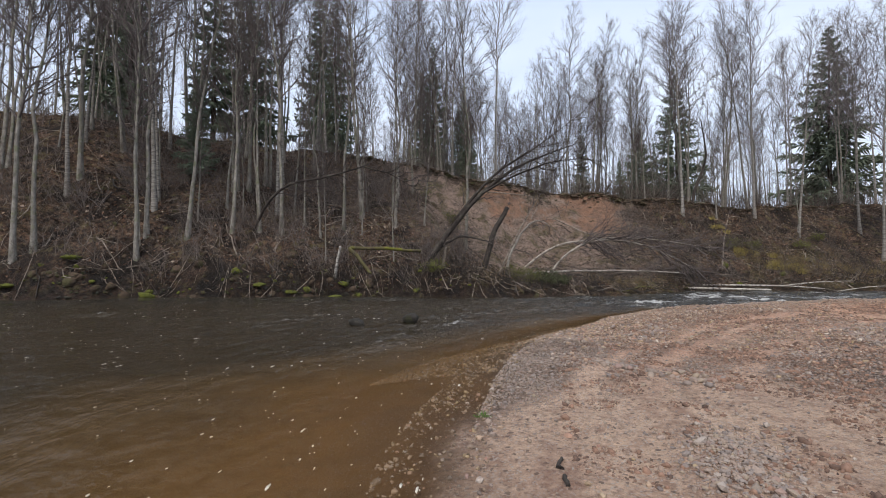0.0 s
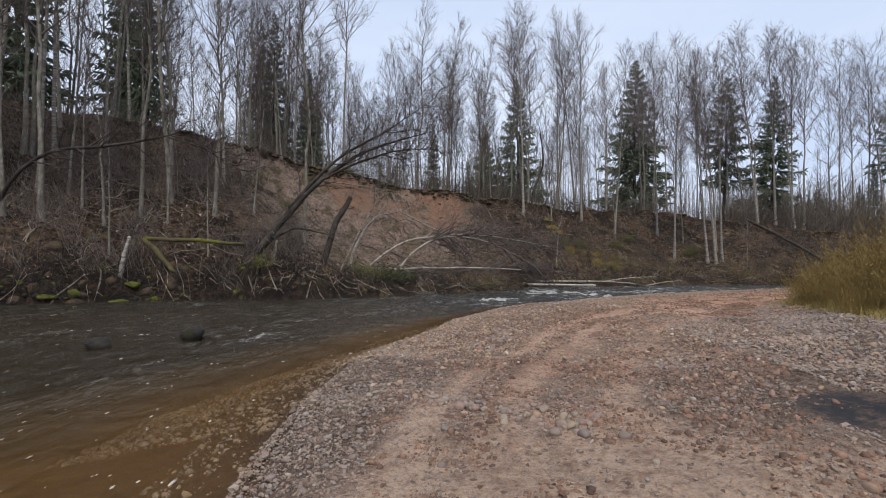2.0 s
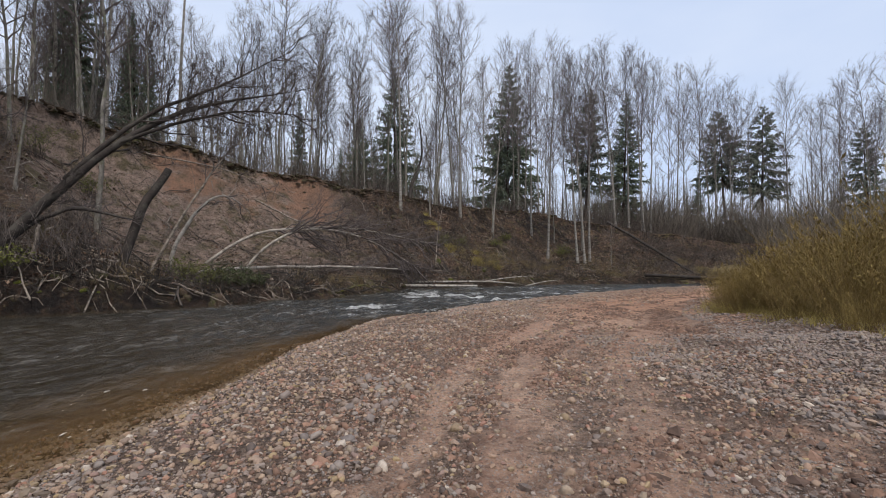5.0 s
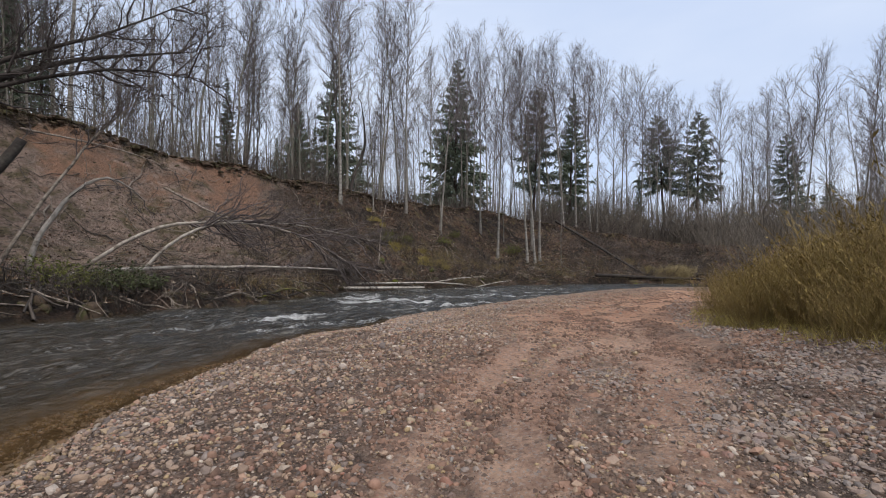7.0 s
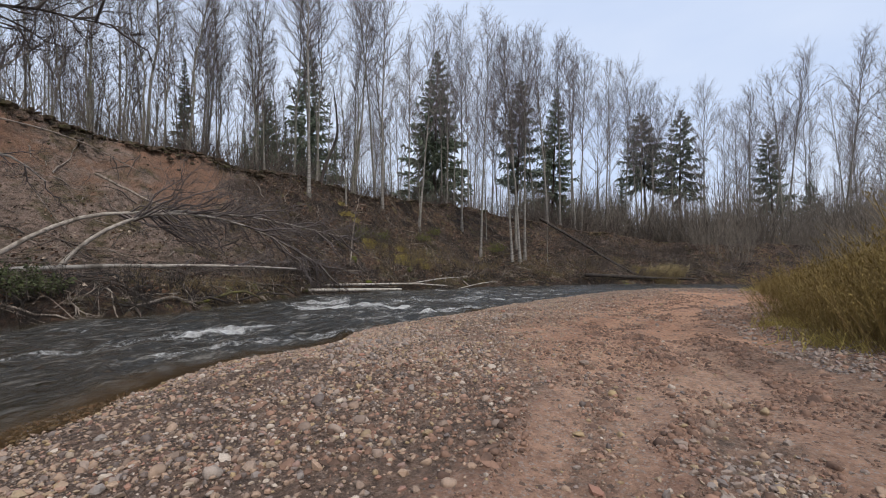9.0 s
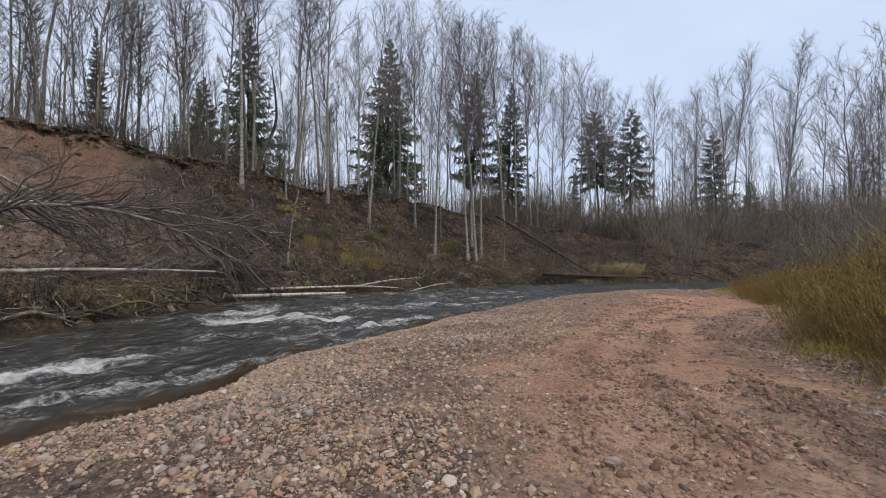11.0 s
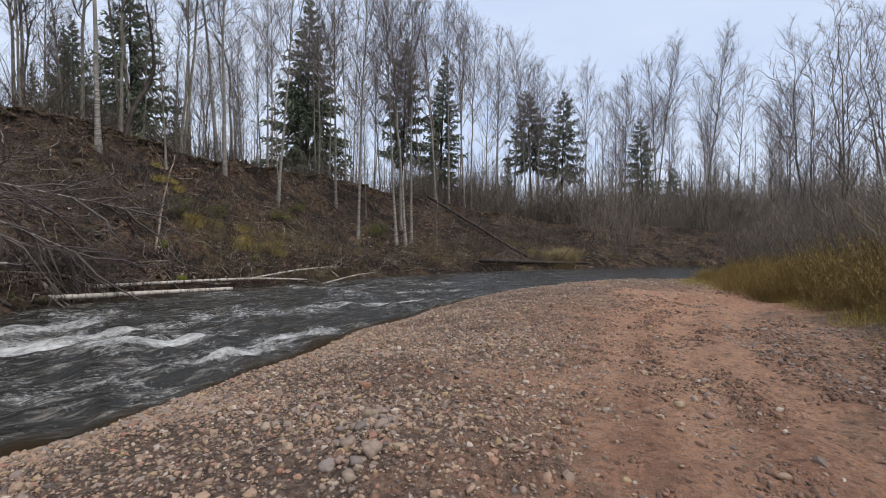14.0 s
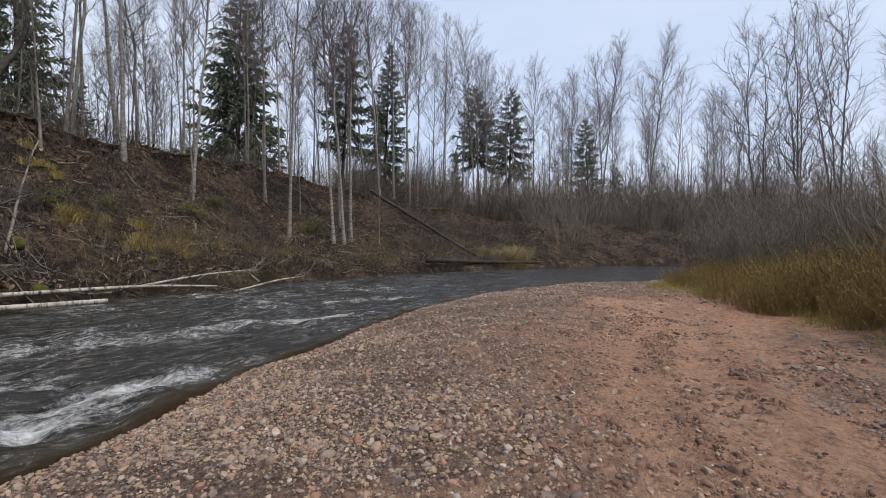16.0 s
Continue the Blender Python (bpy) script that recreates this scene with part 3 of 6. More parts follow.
def spruce_tree(name, seed, tall, width, low, needles, label, airy=0.0, category="spruce tree", rounded=0.0):
    """A conifer: straight trunk and whorls of drooping boughs set with needle sprays."""
    r = np.random.default_rng(seed)
    tree = thing(name, label, category, group="conifers of the wood")
    k = 12
    s = np.linspace(0, 1, k)
    p = np.zeros((k, 3))
    p[:, :2] = np.cumsum(r.normal(0, 0.05, (k, 2)), 0)
    p[:, 2] = s * tall - 0.3 * (1 - s)
    rad = 0.011 * tall * (1 - 0.95 * s) + 0.015
    part("trunk", Heap().tubes(p, rad, 8).mesh("trunk"), M_SPRUCE_BARK, tree)
    n = int(tall * (6.6 - 3.6 * airy))
    f = low + (0.995 - low) * (np.arange(n) + r.random(n)) / n
    root, _ = line_at(p, rad, f)
    g = (f - low) / (1 - low)
    length = width * ((1 - g) ** (0.85 - 0.45 * rounded) + 0.03) * r.uniform(0.62, 1.12, n) * (0.72 + 0.28 * np.minimum(1, g * 6 + 0.2))
    az = np.arange(n) * 2.4 + r.normal(0, 0.3, n)
    dip = np.radians(-8 + 38 * g + r.normal(0, 6, n))
    way = np.stack([np.cos(az) * np.cos(dip), np.sin(az) * np.cos(dip), np.sin(dip)], -1)
    q = 6
    t = np.linspace(0, 1, q)
    b = root[:, None] + way[:, None] * (length[:, None] * t)[..., None]
    b[..., 2] += length[:, None] * (-0.34 * t + 0.24 * t ** 2)
    crown = Heap()
    crown.tubes(b, 0.014 * (1.1 - t)[None] * (0.6 + length[:, None] * 0.4), 3)
    m = 36
    ro, wa, fr = side_shoots(b, m, 0.12, r, -0.28, 0.8, 0.75)
    le = np.repeat(length, m) * (0.20 - 0.09 * fr) * r.uniform(0.6, 1.35, len(ro)) + 0.14
    c = len(ro)
    le *= 1.15
    side = unit(np.cross(wa, np.array([0, 0, 1.0]) + r.normal(0, 0.3, (c, 3))))
    tip = ro + wa * le[:, None]
    tip[:, 2] -= 0.22 * le
    mid = ro + wa * (le * 0.45)[:, None]
    half = side * (le * r.uniform(0.10, 0.19, c))[:, None]
    lift = np.array([0, 0, 1.0]) * (le * 0.07)[:, None]
    drop = np.array([0, 0, 1.0]) * (le * 0.16)[:, None]
    v = np.stack([ro, mid + half - drop * 0.6, mid + lift, mid - half - drop * 0.6, tip, mid - drop * 1.6], 1).reshape(-1, 3)
    base = np.arange(c)[:, None] * 6
    tri = np.concatenate([base + np.array(x) for x in ([0, 1, 2], [0, 2, 3], [2, 1, 4], [3, 2, 4], [0, 5, 1], [0, 3, 5], [5, 4, 1], [5, 3, 4])])
    crown.add(v, None, tri)
    part("crown", crown.mesh("crown", False), needles, tree)
    return tree


KINDS = {}


def plant_tree(kind, x, y, size=1.0, turn=0.0, lean=(0, 0), sink=0.0):
    """Sets a tree of a kind on the ground; the first of a kind is the one built, the others are copies of it."""
    z = float(height(x, y)) - sink
    m = pose(x, y, z, lean[0], lean[1], turn) @ Matrix.Diagonal((size, size, size, 1))
    maker, made = KINDS[kind]
    if made is None:
        made = maker()
        KINDS[kind][1] = made
        made.matrix_basis = m
        return made
    ob = copy_thing(made, Matrix.Identity(4))
    ob.matrix_basis = m
    return ob


ALDER_LABEL = "tall bare grey alder with dark twigs on the wooded bank"
BIRCH_LABEL = "tall bare birch with pale bark and fine grey twigs"
for i in range(4):
    KINDS["alder%d" % i] = [lambda i=i: bare_tree("alder_tree", 20 + i, 21 + i, 0.12 + 0.012 * i, 0.3 + 0.05 * i, 36, 2.6, 38, M_ALDER, M_TWIG, ALDER_LABEL, "alder tree", 0.5, fork=(i == 3)), None]
    KINDS["birch%d" % i] = [lambda i=i: bare_tree("birch_tree", 40 + i, 23 + 0.7 * i, 0.13 + 0.01 * i, 0.4 + 0.04 * i, 36, 3.3, 48, M_BIRCH, M_TWIG_BIRCH, BIRCH_LABEL, "birch tree", 0.26, 0.04), None]
    KINDS["young%d" % i] = [lambda i=i: bare_tree("young_alder", 60 + i, 13 + i, 0.062 + 0.008 * i, 0.25, 26, 1.3, 50, M_ALDER, M_TWIG, "slender young bare alder on the wooded bank", "alder tree", 0.22, fine=0.75), None]
    KINDS["far%d" % i] = [lambda i=i: bare_tree("far_tree", 80 + i, 20 + i, 0.13, 0.42, 28, 3.5, 46, M_BIRCH if i % 2 else M_ALDER, M_TWIG_BIRCH, "bare tree far back in the wood", "tree", 0.18, 0.03, fine=0.8), None]
for i in range(3):
    KINDS["broad%d" % i] = [lambda i=i: bare_tree("broad_alder", 100 + i, 17 + i, 0.11, 0.2, 46, 2.7, 48, M_ALDER, M_TWIG_BIRCH, "broad bare alder with many stems beside the river", "alder tree", 0.3, fork=2, fine=1.0), None]
    KINDS["spruce%d" % i] = [lambda i=i: spruce_tree("spruce_tree", 120 + i, 25.0, (7.2, 5.6, 3.6)[i], 0.04 + 0.05 * i, M_SPRUCE, "tall dark green spruce standing above the bank"), None]
    KINDS["pine%d" % i] = [lambda i=i: spruce_tree("pine_tree", 140 + i, 20.0, 4.4, 0.30 + 0.08 * i, M_PINE, "open-crowned conifer among the bare trees", 0.75, "pine tree", 0.5), None]

# ---------------------------------------------------------------- ground and water
NA = 560
ANG = np.radians(np.linspace(-130, 230, NA, endpoint=False))
RAD = np.concatenate([np.linspace(0.4, 4, 10, endpoint=False), np.arange(4, 30, 0.16), np.arange(30, 62, 0.36), 62 * 1.115 ** np.arange(0, 32)])
GA, GR = np.meshgrid(ANG, RAD, indexing="ij")
GX, GY = CX + GR * np.cos(GA), CY + GR * np.sin(GA)
GZ = height(GX, GY)
nr = len(RAD)
ii, jj = np.meshgrid(np.arange(NA), np.arange(nr - 1), indexing="ij")
i2 = (ii + 1) % NA
quads = np.stack([ii * nr + jj, ii * nr + jj + 1, i2 * nr + jj + 1, i2 * nr + jj], -1).reshape(-1, 4)
verts = np.stack([GX, GY, GZ], -1).reshape(-1, 3)
mid_i = len(verts)
verts = np.concatenate([verts, [[CX, CY, float(height(CX, CY))]]])
tris = np.stack([np.full(NA, mid_i), np.arange(NA) * nr, (np.arange(NA) + 1) % NA * nr], -1)
gmesh = np_mesh("ground", verts, quads, tris)
vx, vy, vz = verts.T


def masks(x, y, z):
    """How far sand, river bed, soil, grass, clay and wet cover the ground."""
    a, r, shore, foot, rim = lines(x, y)
    w = water_level(x, y)
    lane = around(a, LANE_A, LANE_R)
    ruts = wheel_ruts(x, y, a, r)
    sand = 0.75 * ruts * ramp(a, 90, 112) + 0.25 * ruts + around(a, [90, 115, 164, 176], [0.85, 0.42, 0.42, 0.75]) * np.exp(-np.abs((r - lane - around(a, [60, 75, 90, 100, 150], [0.6, 0.4, 0.2, -0.2, -0.3]) + 0.7 * wave(x, y, 1.4, 35) + 0.35 * wave(x, y, 0.5, 46)) / around(a, [60, 75, 90, 105], [3.3, 2.8, 2.3, 1.7])) ** 1.9) + 0.55 * ramp(wave(x, y, 2.4, 31), 0.0, 0.7) * ramp(a, 162, 176) + 0.4 * ramp(wave(x, y, 1.7, 32), 0.2, 0.8) * ramp(shore - r, 1.5, 3.5)
    sand = sand + 0.45 * ramp(a, 165, 178) * (0.7 + 0.6 * wave(x, y, 1.0, 47)) * ramp(shore - r, 0.2, 1.0)
    ridge = ramp(np.cos((r - lane) * 5.2 + 1.5 * wave(x, y, 3, 2)), -0.1, 0.7)
    churn = ridge * np.exp(-((r - lane) / 1.9) ** 2) * ramp(wave(x, y, 1.1, 39), -0.7, 0.1) * (1 - 0.85 * np.clip(ruts, 0, 1))
    bed = ramp(w - z, -0.01, 0.05) * ramp(foot - r, 0.3, 1.2)
    soil = ramp(r - foot, -1.0, -0.4)
    under = np.interp(x, [13.0, 14.6, 16.2, 18.8, 22.0, 26.3, 31.0, 38.0], [7.0, 10.6, 12.4, 13.0, 13.4, 14.8, 15.8, 14.0]) - y
    soil = np.maximum(soil, 0.8 * ramp(under + 0.5 * wave(x, y, 1.2, 38), 0.6, 1.6) * ramp(x, 12.5, 15) * ramp(under, 16, 9))
    soil = np.where((a > 205) & (r > 30), 1.0, soil)
    grass = ramp(a, 75, 66) * ramp(a, 40, 52) * ramp(r - foot, 0.2, 1.0) * ramp(r - foot, 9, 4) * ramp(wave(x, y, 2.3, 36), -0.1, 0.5)
    up = np.clip((r - foot) / np.maximum(rim - foot, 1), 0, 1.2)
    bald = ramp(a, 79, 90) * (1 - ramp(a, 113, 121))
    clay = bald * ramp(up, 1.02, 0.985) * (0.55 * ramp(up, 0.55, 0.8) + 0.5 * np.exp(-((a - 88.5) / 4.5) ** 2) * ramp(up, 0.66, 0.82) + 0.3 * np.exp(-((a - 102) / 3) ** 2) * ramp(up, 0.75, 0.9)) * (1 - ramp(a, 104, 110))
    scree = bald * ramp(up, 0.06, 0.3) * ramp(up, 1.02, 0.98)
    wet = ramp(w + 0.02 - z, 0, 0.04) * (r < foot + 1)
    wet = np.maximum(wet, 0.95 * ramp(r - foot, 3.0 + 1.4 * wave(x, y, 1.7, 48), 0.8) * (r > foot - 0.5) * ramp(a, 96, 108))
    rust = ramp(a + 9 * wave(x, y, 2.6, 49), 112, 78) * ramp(a, -60, 0)
    ash = ramp(np.exp(-((x - 6.05) / 0.75) ** 2 - ((y - 5.6) / 0.5) ** 2) + 0.3 * wave(x, y, 0.45, 33), 0.35, 0.7)
    damp = 0.1 * ramp(wave(x, y, 3.1, 34), 0.25, 0.7) * ramp(shore - r, 4, 6)
    sand = sand * (1 - 0.9 * ramp(a, 196, 226)) * ramp(a, -110, -40)
    return dict(tawny=ramp(a, 152, 172) * ramp(a, 226, 196), churn=churn, rust=rust, ash=ash, sand=sand, bed=bed, soil=soil, grass=grass, clay=clay, scree=scree, wet=np.clip(np.maximum(wet, damp * (r < shore)), 0, 1))


for key, value in masks(vx, vy, vz).items():
    gmesh.attributes.new(key, "FLOAT", "POINT").data.foreach_set("value", np.asarray(value, np.float32))
ground = tagged(part("ground", gmesh, M_GROUND), "gravel bar, brown river bed and wooded earth bank", "ground", kind="structure")

# foam and streaks of reflected sky: x, y, half length along the current, half width, strength
FOAM = [(16.8, 23.1, 1.2, 0.32, 1.5), (18.6, 23.5, 1.6, 0.4, 0.9), (17.0, 25.3, 1.9, 0.45, 0.9), (16.2, 27.0, 2.0, 0.5, 0.8), (15.7, 29.0, 1.8, 0.5, 0.6),
        (13.2, 24.3, 1.6, 0.25, 0.6), (11.2, 23.0, 1.8, 0.22, 0.5), (24.5, 24.9, 1.6, 0.3, 0.7), (28.4, 26.0, 1.5, 0.3, 0.8), (0.3, 13.2, 0.8, 0.25, 0.9),
        (-1.2, 10.1, 1.2, 0.3, 0.7), (-4.8, 13.7, 1.5, 0.35, 0.6), (-4.9, 22.0, 1.7, 0.3, 0.35), (-11.7, 15.2, 1.0, 0.4, 0.6), (10.0, 20.8, 2.2, 0.4, 0.6),
        (8.0, 22.5, 3.0, 0.5, 0.5), (3.0, 19.0, 2.5, 0.6, 0.4), (20.5, 26.5, 2.5, 0.7, 0.5), (-2.5, 22.6, 1.6, 0.3, 0.3), (1.0, 16.2, 2.6, 0.5, 0.3), (4.5, 18.2, 2.6, 0.5, 0.35), (16.0, 26.3, 1.2, 0.3, 0.8), (17.6, 24.7, 1.3, 0.3, 0.7)]


def rapids(x, y):
    a, r = polar(x, y)
    f = around(a, [20, 50, 100, 120, 150, 168], [0.0, 0.58, 0.58, 0.34, 0.2, 0.0]) * (0.85 + 0.35 * wave(x, y, 2.4, 41) + 0.25 * wave(x, y, 0.9, 45)) + 0.1
    for fx, fy, lo, wi, st in FOAM:
        fa, fr = polar(fx, fy)
        f = f + 0.72 * st * np.exp(-((np.radians(a - fa) * fr) / lo) ** 2 - ((r - fr) / wi) ** 2)
    return np.clip(f, 0, 1.3)


WA = np.linspace(-32, 212, 860)
WU = np.linspace(0, 1, 120)
wa2, wu2 = np.meshgrid(WA, WU, indexing="ij")
near = around(wa2, SHORE_A, SHORE_R) - 0.6
away = around(wa2, FOOT_A, FOOT_R) + 1.1
wr = near + (away - near) * wu2
WX, WY = CX + wr * np.cos(np.radians(wa2)), CY + wr * np.sin(np.radians(wa2))
fo = rapids(WX, WY)
along, across = np.radians(wa2) * 24.0, wr
rough_w = 0.009 + 0.13 * np.clip(fo, 0, 1) ** 1.2
rough_w = rough_w * (0.15 + 0.85 * ramp(water_level(WX, WY) - height(WX, WY), 0.02, 0.4))
WZ = water_level(WX, WY) + rough_w * (0.8 * wave(along, across * 1.8, 1.6, 42) + 0.7 * wave(along * 1.2, across * 2.0, 0.8, 43) + 0.55 * wave(along * 1.2, across * 2.2, 0.42, 44))
for fx, fy, tall in ((16.9, 22.9, 0.16), (17.5, 24.7, 0.14), (17.0, 26.0, 0.13), (16.0, 26.4, 0.13), (18.6, 23.5, 0.08), (13.2, 24.3, 0.07)):
    fa, fr = polar(fx, fy)
    u_f, v_f = np.radians(wa2 - fa) * fr, wr - fr
    WZ += tall * np.exp(-((u_f + 0.5 * np.abs(v_f)) / 0.3) ** 2 - (v_f / 0.6) ** 2)
nw = len(WU)
ii, jj = np.meshgrid(np.arange(len(WA) - 1), np.arange(nw - 1), indexing="ij")
wq = np.stack([ii * nw + jj, ii * nw + jj + 1, (ii + 1) * nw + jj + 1, (ii + 1) * nw + jj], -1).reshape(-1, 4)
wmesh = np_mesh("river", np.stack([WX, WY, WZ], -1).reshape(-1, 3), wq)
for key, value in (("depth", np.clip(water_level(WX, WY) - height(WX, WY), 0, 2)), ("foam", fo), ("peat", (0.75 * ramp(wa2, 96, 132) + 0.25 * ramp(wa2, 152, 172)) * ramp(wu2, 0.95, 0.5)), ("along", along), ("across", across)):
    wmesh.attributes.new(key, "FLOAT", "POINT").data.foreach_set("value", np.asarray(value, np.float32).ravel())
river = tagged(part("water", wmesh, M_WATER), "brown peaty river with pale rapids and foam streaks", "river", kind="structure")
river.visible_shadow = False


# ---------------------------------------------------------------- the wood
def stand(rows, kinds, seed):
    """Trees at given places: x, y, height factor."""
    r = np.random.default_rng(seed)
    for n, (x, y, size) in enumerate(rows):
        plant_tree(kinds[n % len(kinds)], x, y, size, r.uniform(0, 360), (r.normal(0, 2.0), r.normal(0, 2.0)))


# wooded slope upstream
stand([(-22.5, 23.4, 1.15), (-21.9, 23.9, 1.0), (-22.9, 27.1, 0.9), (-23.0, 28.2, 1.1), (-17.0, 24.8, 1.0), (-17.2, 25.9, 0.95), (-18.0, 27.8, 1.05), (-15.0, 26.2, 0.9), (-12.9, 27.3, 1.0), (-10.2, 28.2, 1.0)], ["alder0", "alder1", "birch1", "alder2"], 1)
stand([(-18.5, 33.0, 0.95), (-13.9, 31.8, 1.0), (-11.7, 31.3, 1.0), (-7.0, 37.0, 0.95), (-5.7, 33.0, 0.6), (-11.5, 27.8, 0.6), (-8.0, 29.0, 0.55), (-21.6, 35.0, 1.0), (-16.0, 36.0, 1.0), (-26.0, 30.0, 1.0)], ["alder3", "alder1", "birch0", "alder2", "young0"], 2)
stand([(-3.1, 27.6, 0.7), (-5.5, 30.0, 0.75), (-1.5, 33.0, 0.8), (-9.5, 30.5, 0.8), (-13.2, 29.4, 0.75), (-19.5, 29.5, 0.8), (-7.2, 27.3, 0.6), (-4.0, 35.0, 0.9)], ["young0", "young1", "young2", "young3"], 3)
# bench and slope downstream
stand([(38.4, 39.7, 0.98), (41.3, 37.3, 0.9), (40.9, 37.9, 0.86), (42.2, 37.4, 0.84), (33.9, 43.3, 0.88), (40.5, 44.2, 0.9), (30.6, 44.6, 0.9), (22.8, 43.2, 0.85)], ["birch0", "birch1", "birch2", "birch3"], 4)
stand([(56.0, 44.0, 1.05), (58.0, 45.5, 1.1), (60.5, 45.0, 1.0), (61.0, 43.0, 1.1), (63.5, 43.5, 1.05), (59.0, 48.0, 1.1), (65.0, 46.0, 1.0)], ["birch1", "alder1", "birch3", "birch0"], 10)
stand([(43.9, 36.0, 0.62), (33.5, 42.7, 0.8), (45.8, 41.2, 1.0), (43.0, 43.0, 0.9), (26.5, 44.0, 0.8)], ["young1", "young3", "alder2"], 5)
# conifers: x, y, height factor
stand([(56.0, 65.5, 1.2), (33.0, 76.0, 0.7)], ["spruce0"], 6)
stand([(-23.0, 44.0, 0.9), (-20.0, 47.0, 0.85), (-30.0, 42.0, 0.9), (-33.0, 44.0, 0.9), (-12.0, 50.0, 0.8)], ["spruce2", "spruce1"], 23)
stand([(34.7, 66.8, 0.95), (31.1, 73.0, 0.62), (72.0, 54.0, 1.0), (-14.5, 51.0, 0.95), (-17.8, 32.2, 0.3)], ["spruce1", "spruce2"], 7)
stand([(61.5, 53.6, 1.1), (94.0, 41.0, 1.3), (91.0, 45.6, 1.24), (98.0, 28.0, 1.0), (102.0, 24.0, 0.6)], ["pine0", "pine1", "pine2"], 8)
# alders on the near bank where the river turns away
stand([(46.0, 11.5, 0.82), (44.5, 10.2, 0.8), (47.0, 8.0, 0.85), (43.5, 6.5, 0.82), (42.0, 4.0, 0.85), (50.0, 12.5, 0.72)], ["broad0", "broad1", "broad2"], 9)


def scatter_wood(n, a0, a1, d0, d1, kinds, low, high, seed, apart=1.6):
    """Trees at random between two distances from the rim of the far bank."""
    r = np.random.default_rng(seed)
    taken = []
    tries = 0
    while len(taken) < n and tries < n * 12:
        tries += 1
        a = r.uniform(a0, a1)
        rad = float(around(a, RIM_A, RIM_R)) + r.uniform(d0, d1)
        x, y = CX + rad * math.cos(radians(a)), CY + rad * math.sin(radians(a))
        if any((x - u) ** 2 + (y - v) ** 2 < apart ** 2 for u, v in taken):
            continue
        taken.append((x, y))
        plant_tree(kinds[r.integers(len(kinds))], x, y, r.uniform(low, high), r.uniform(0, 360), (r.normal(0, 2.3), r.normal(0, 2.3)))


BIG = ["alder0", "alder1", "alder2", "alder3", "birch0", "birch1", "birch2", "birch3"]
YOUNG = ["young0", "young1", "young2", "young3"]
FAR = ["far0", "far1", "far2", "far3"]
scatter_wood(24, 112, 160, -14, 0, BIG[:6] + YOUNG, 0.75, 1.0, 11)
scatter_wood(28, 112, 162, 0.5, 22, BIG + FAR, 0.8, 1.05, 12)
scatter_wood(22, 130, 164, -16, 14, BIG[:4] + YOUNG, 0.75, 1.0, 24, 1.2)
scatter_wood(26, 82, 110, 1, 20, YOUNG + FAR, 0.7, 0.95, 13)
scatter_wood(13, 101, 113, 0.5, 18, BIG + YOUNG, 0.7, 1.0, 19, 1.2)
scatter_wood(5, 98, 118, 5, 20, ["spruce2"], 0.45, 0.75, 20, 3.0)
scatter_wood(34, 90, 113, 0.5, 15, BIG[:4] + YOUNG, 0.55, 0.85, 22, 1.1)
scatter_wood(18, 62, 84, 1, 16, BIG + YOUNG, 0.75, 0.95, 14)
scatter_wood(20, 40, 64, 2, 26, BIG + FAR, 0.75, 0.95, 15)
scatter_wood(28, 58, 112, 18, 50, FAR, 0.8, 1.0, 16, 2.0)
scatter_wood(34, 2, 42, 8, 40, FAR + ["birch3", "birch1"], 0.9, 1.2, 17, 2.2)
scatter_wood(15, 72, 92, 1, 14, BIG[:4] + YOUNG, 0.8, 1.05, 25, 1.3)
scatter_wood(16, 20, 110, 14, 40, ["spruce2"], 0.3, 0.6, 18, 3.0)

# ---------------------------------------------------------------- willows on the bar


def willow_bush(seed):
    r = np.random.default_rng(seed)
    bush = thing("willow_bush", "dense olive-yellow willow bush at the edge of the gravel", "bush", group="willow bushes on the bar")
    n = 120
    root = np.stack([r.normal(0, 0.42, n), r.normal(0, 0.42, n), np.full(n, -0.12)], -1)
    way = unit(np.stack([root[:, 0] * 0.6 + r.normal(0, 0.26, n), root[:, 1] * 0.6 + r.normal(0, 0.26, n), np.ones(n)], -1))
    le = r.uniform(1.1, 2.15, n)
    stems = Heap()
    p = spray(stems, root, way, le, np.full(n, 0.009), 4, 3, 0.02, 0.02, r)
    ro, wa, f = side_shoots(p, 4, 0.3, r, 0.5, 0.45, 0.9)
    q = spray(stems, ro, wa, r.uniform(0.2, 0.55, len(ro)), np.full(len(ro), 0.006), 2, 3, 0.05, 0.03, r)
    part("crown", stems.mesh("crown"), M_WILLOW, bush)
    leaves = Heap()
    ro, wa, f = side_shoots(q, 2, 0.1, r, 0.3, 0.8, 0.7)
    le = r.uniform(0.05, 0.11, len(ro))
    side = unit(np.cross(wa, r.normal(0, 1, wa.shape)))
    v = np.stack([ro, ro + wa * (le * 0.5)[:, None] + side * (le * 0.17)[:, None], ro + wa * le[:, None], ro + wa * (le * 0.5)[:, None] - side * (le * 0.17)[:, None]], 1)
    leaves.add(v.reshape(-1, 3), np.arange(len(ro))[:, None] * 4 + np.arange(4))
    part("foliage", leaves.mesh("foliage", False), M_WILLOW_LEAF, bush)
    return bush


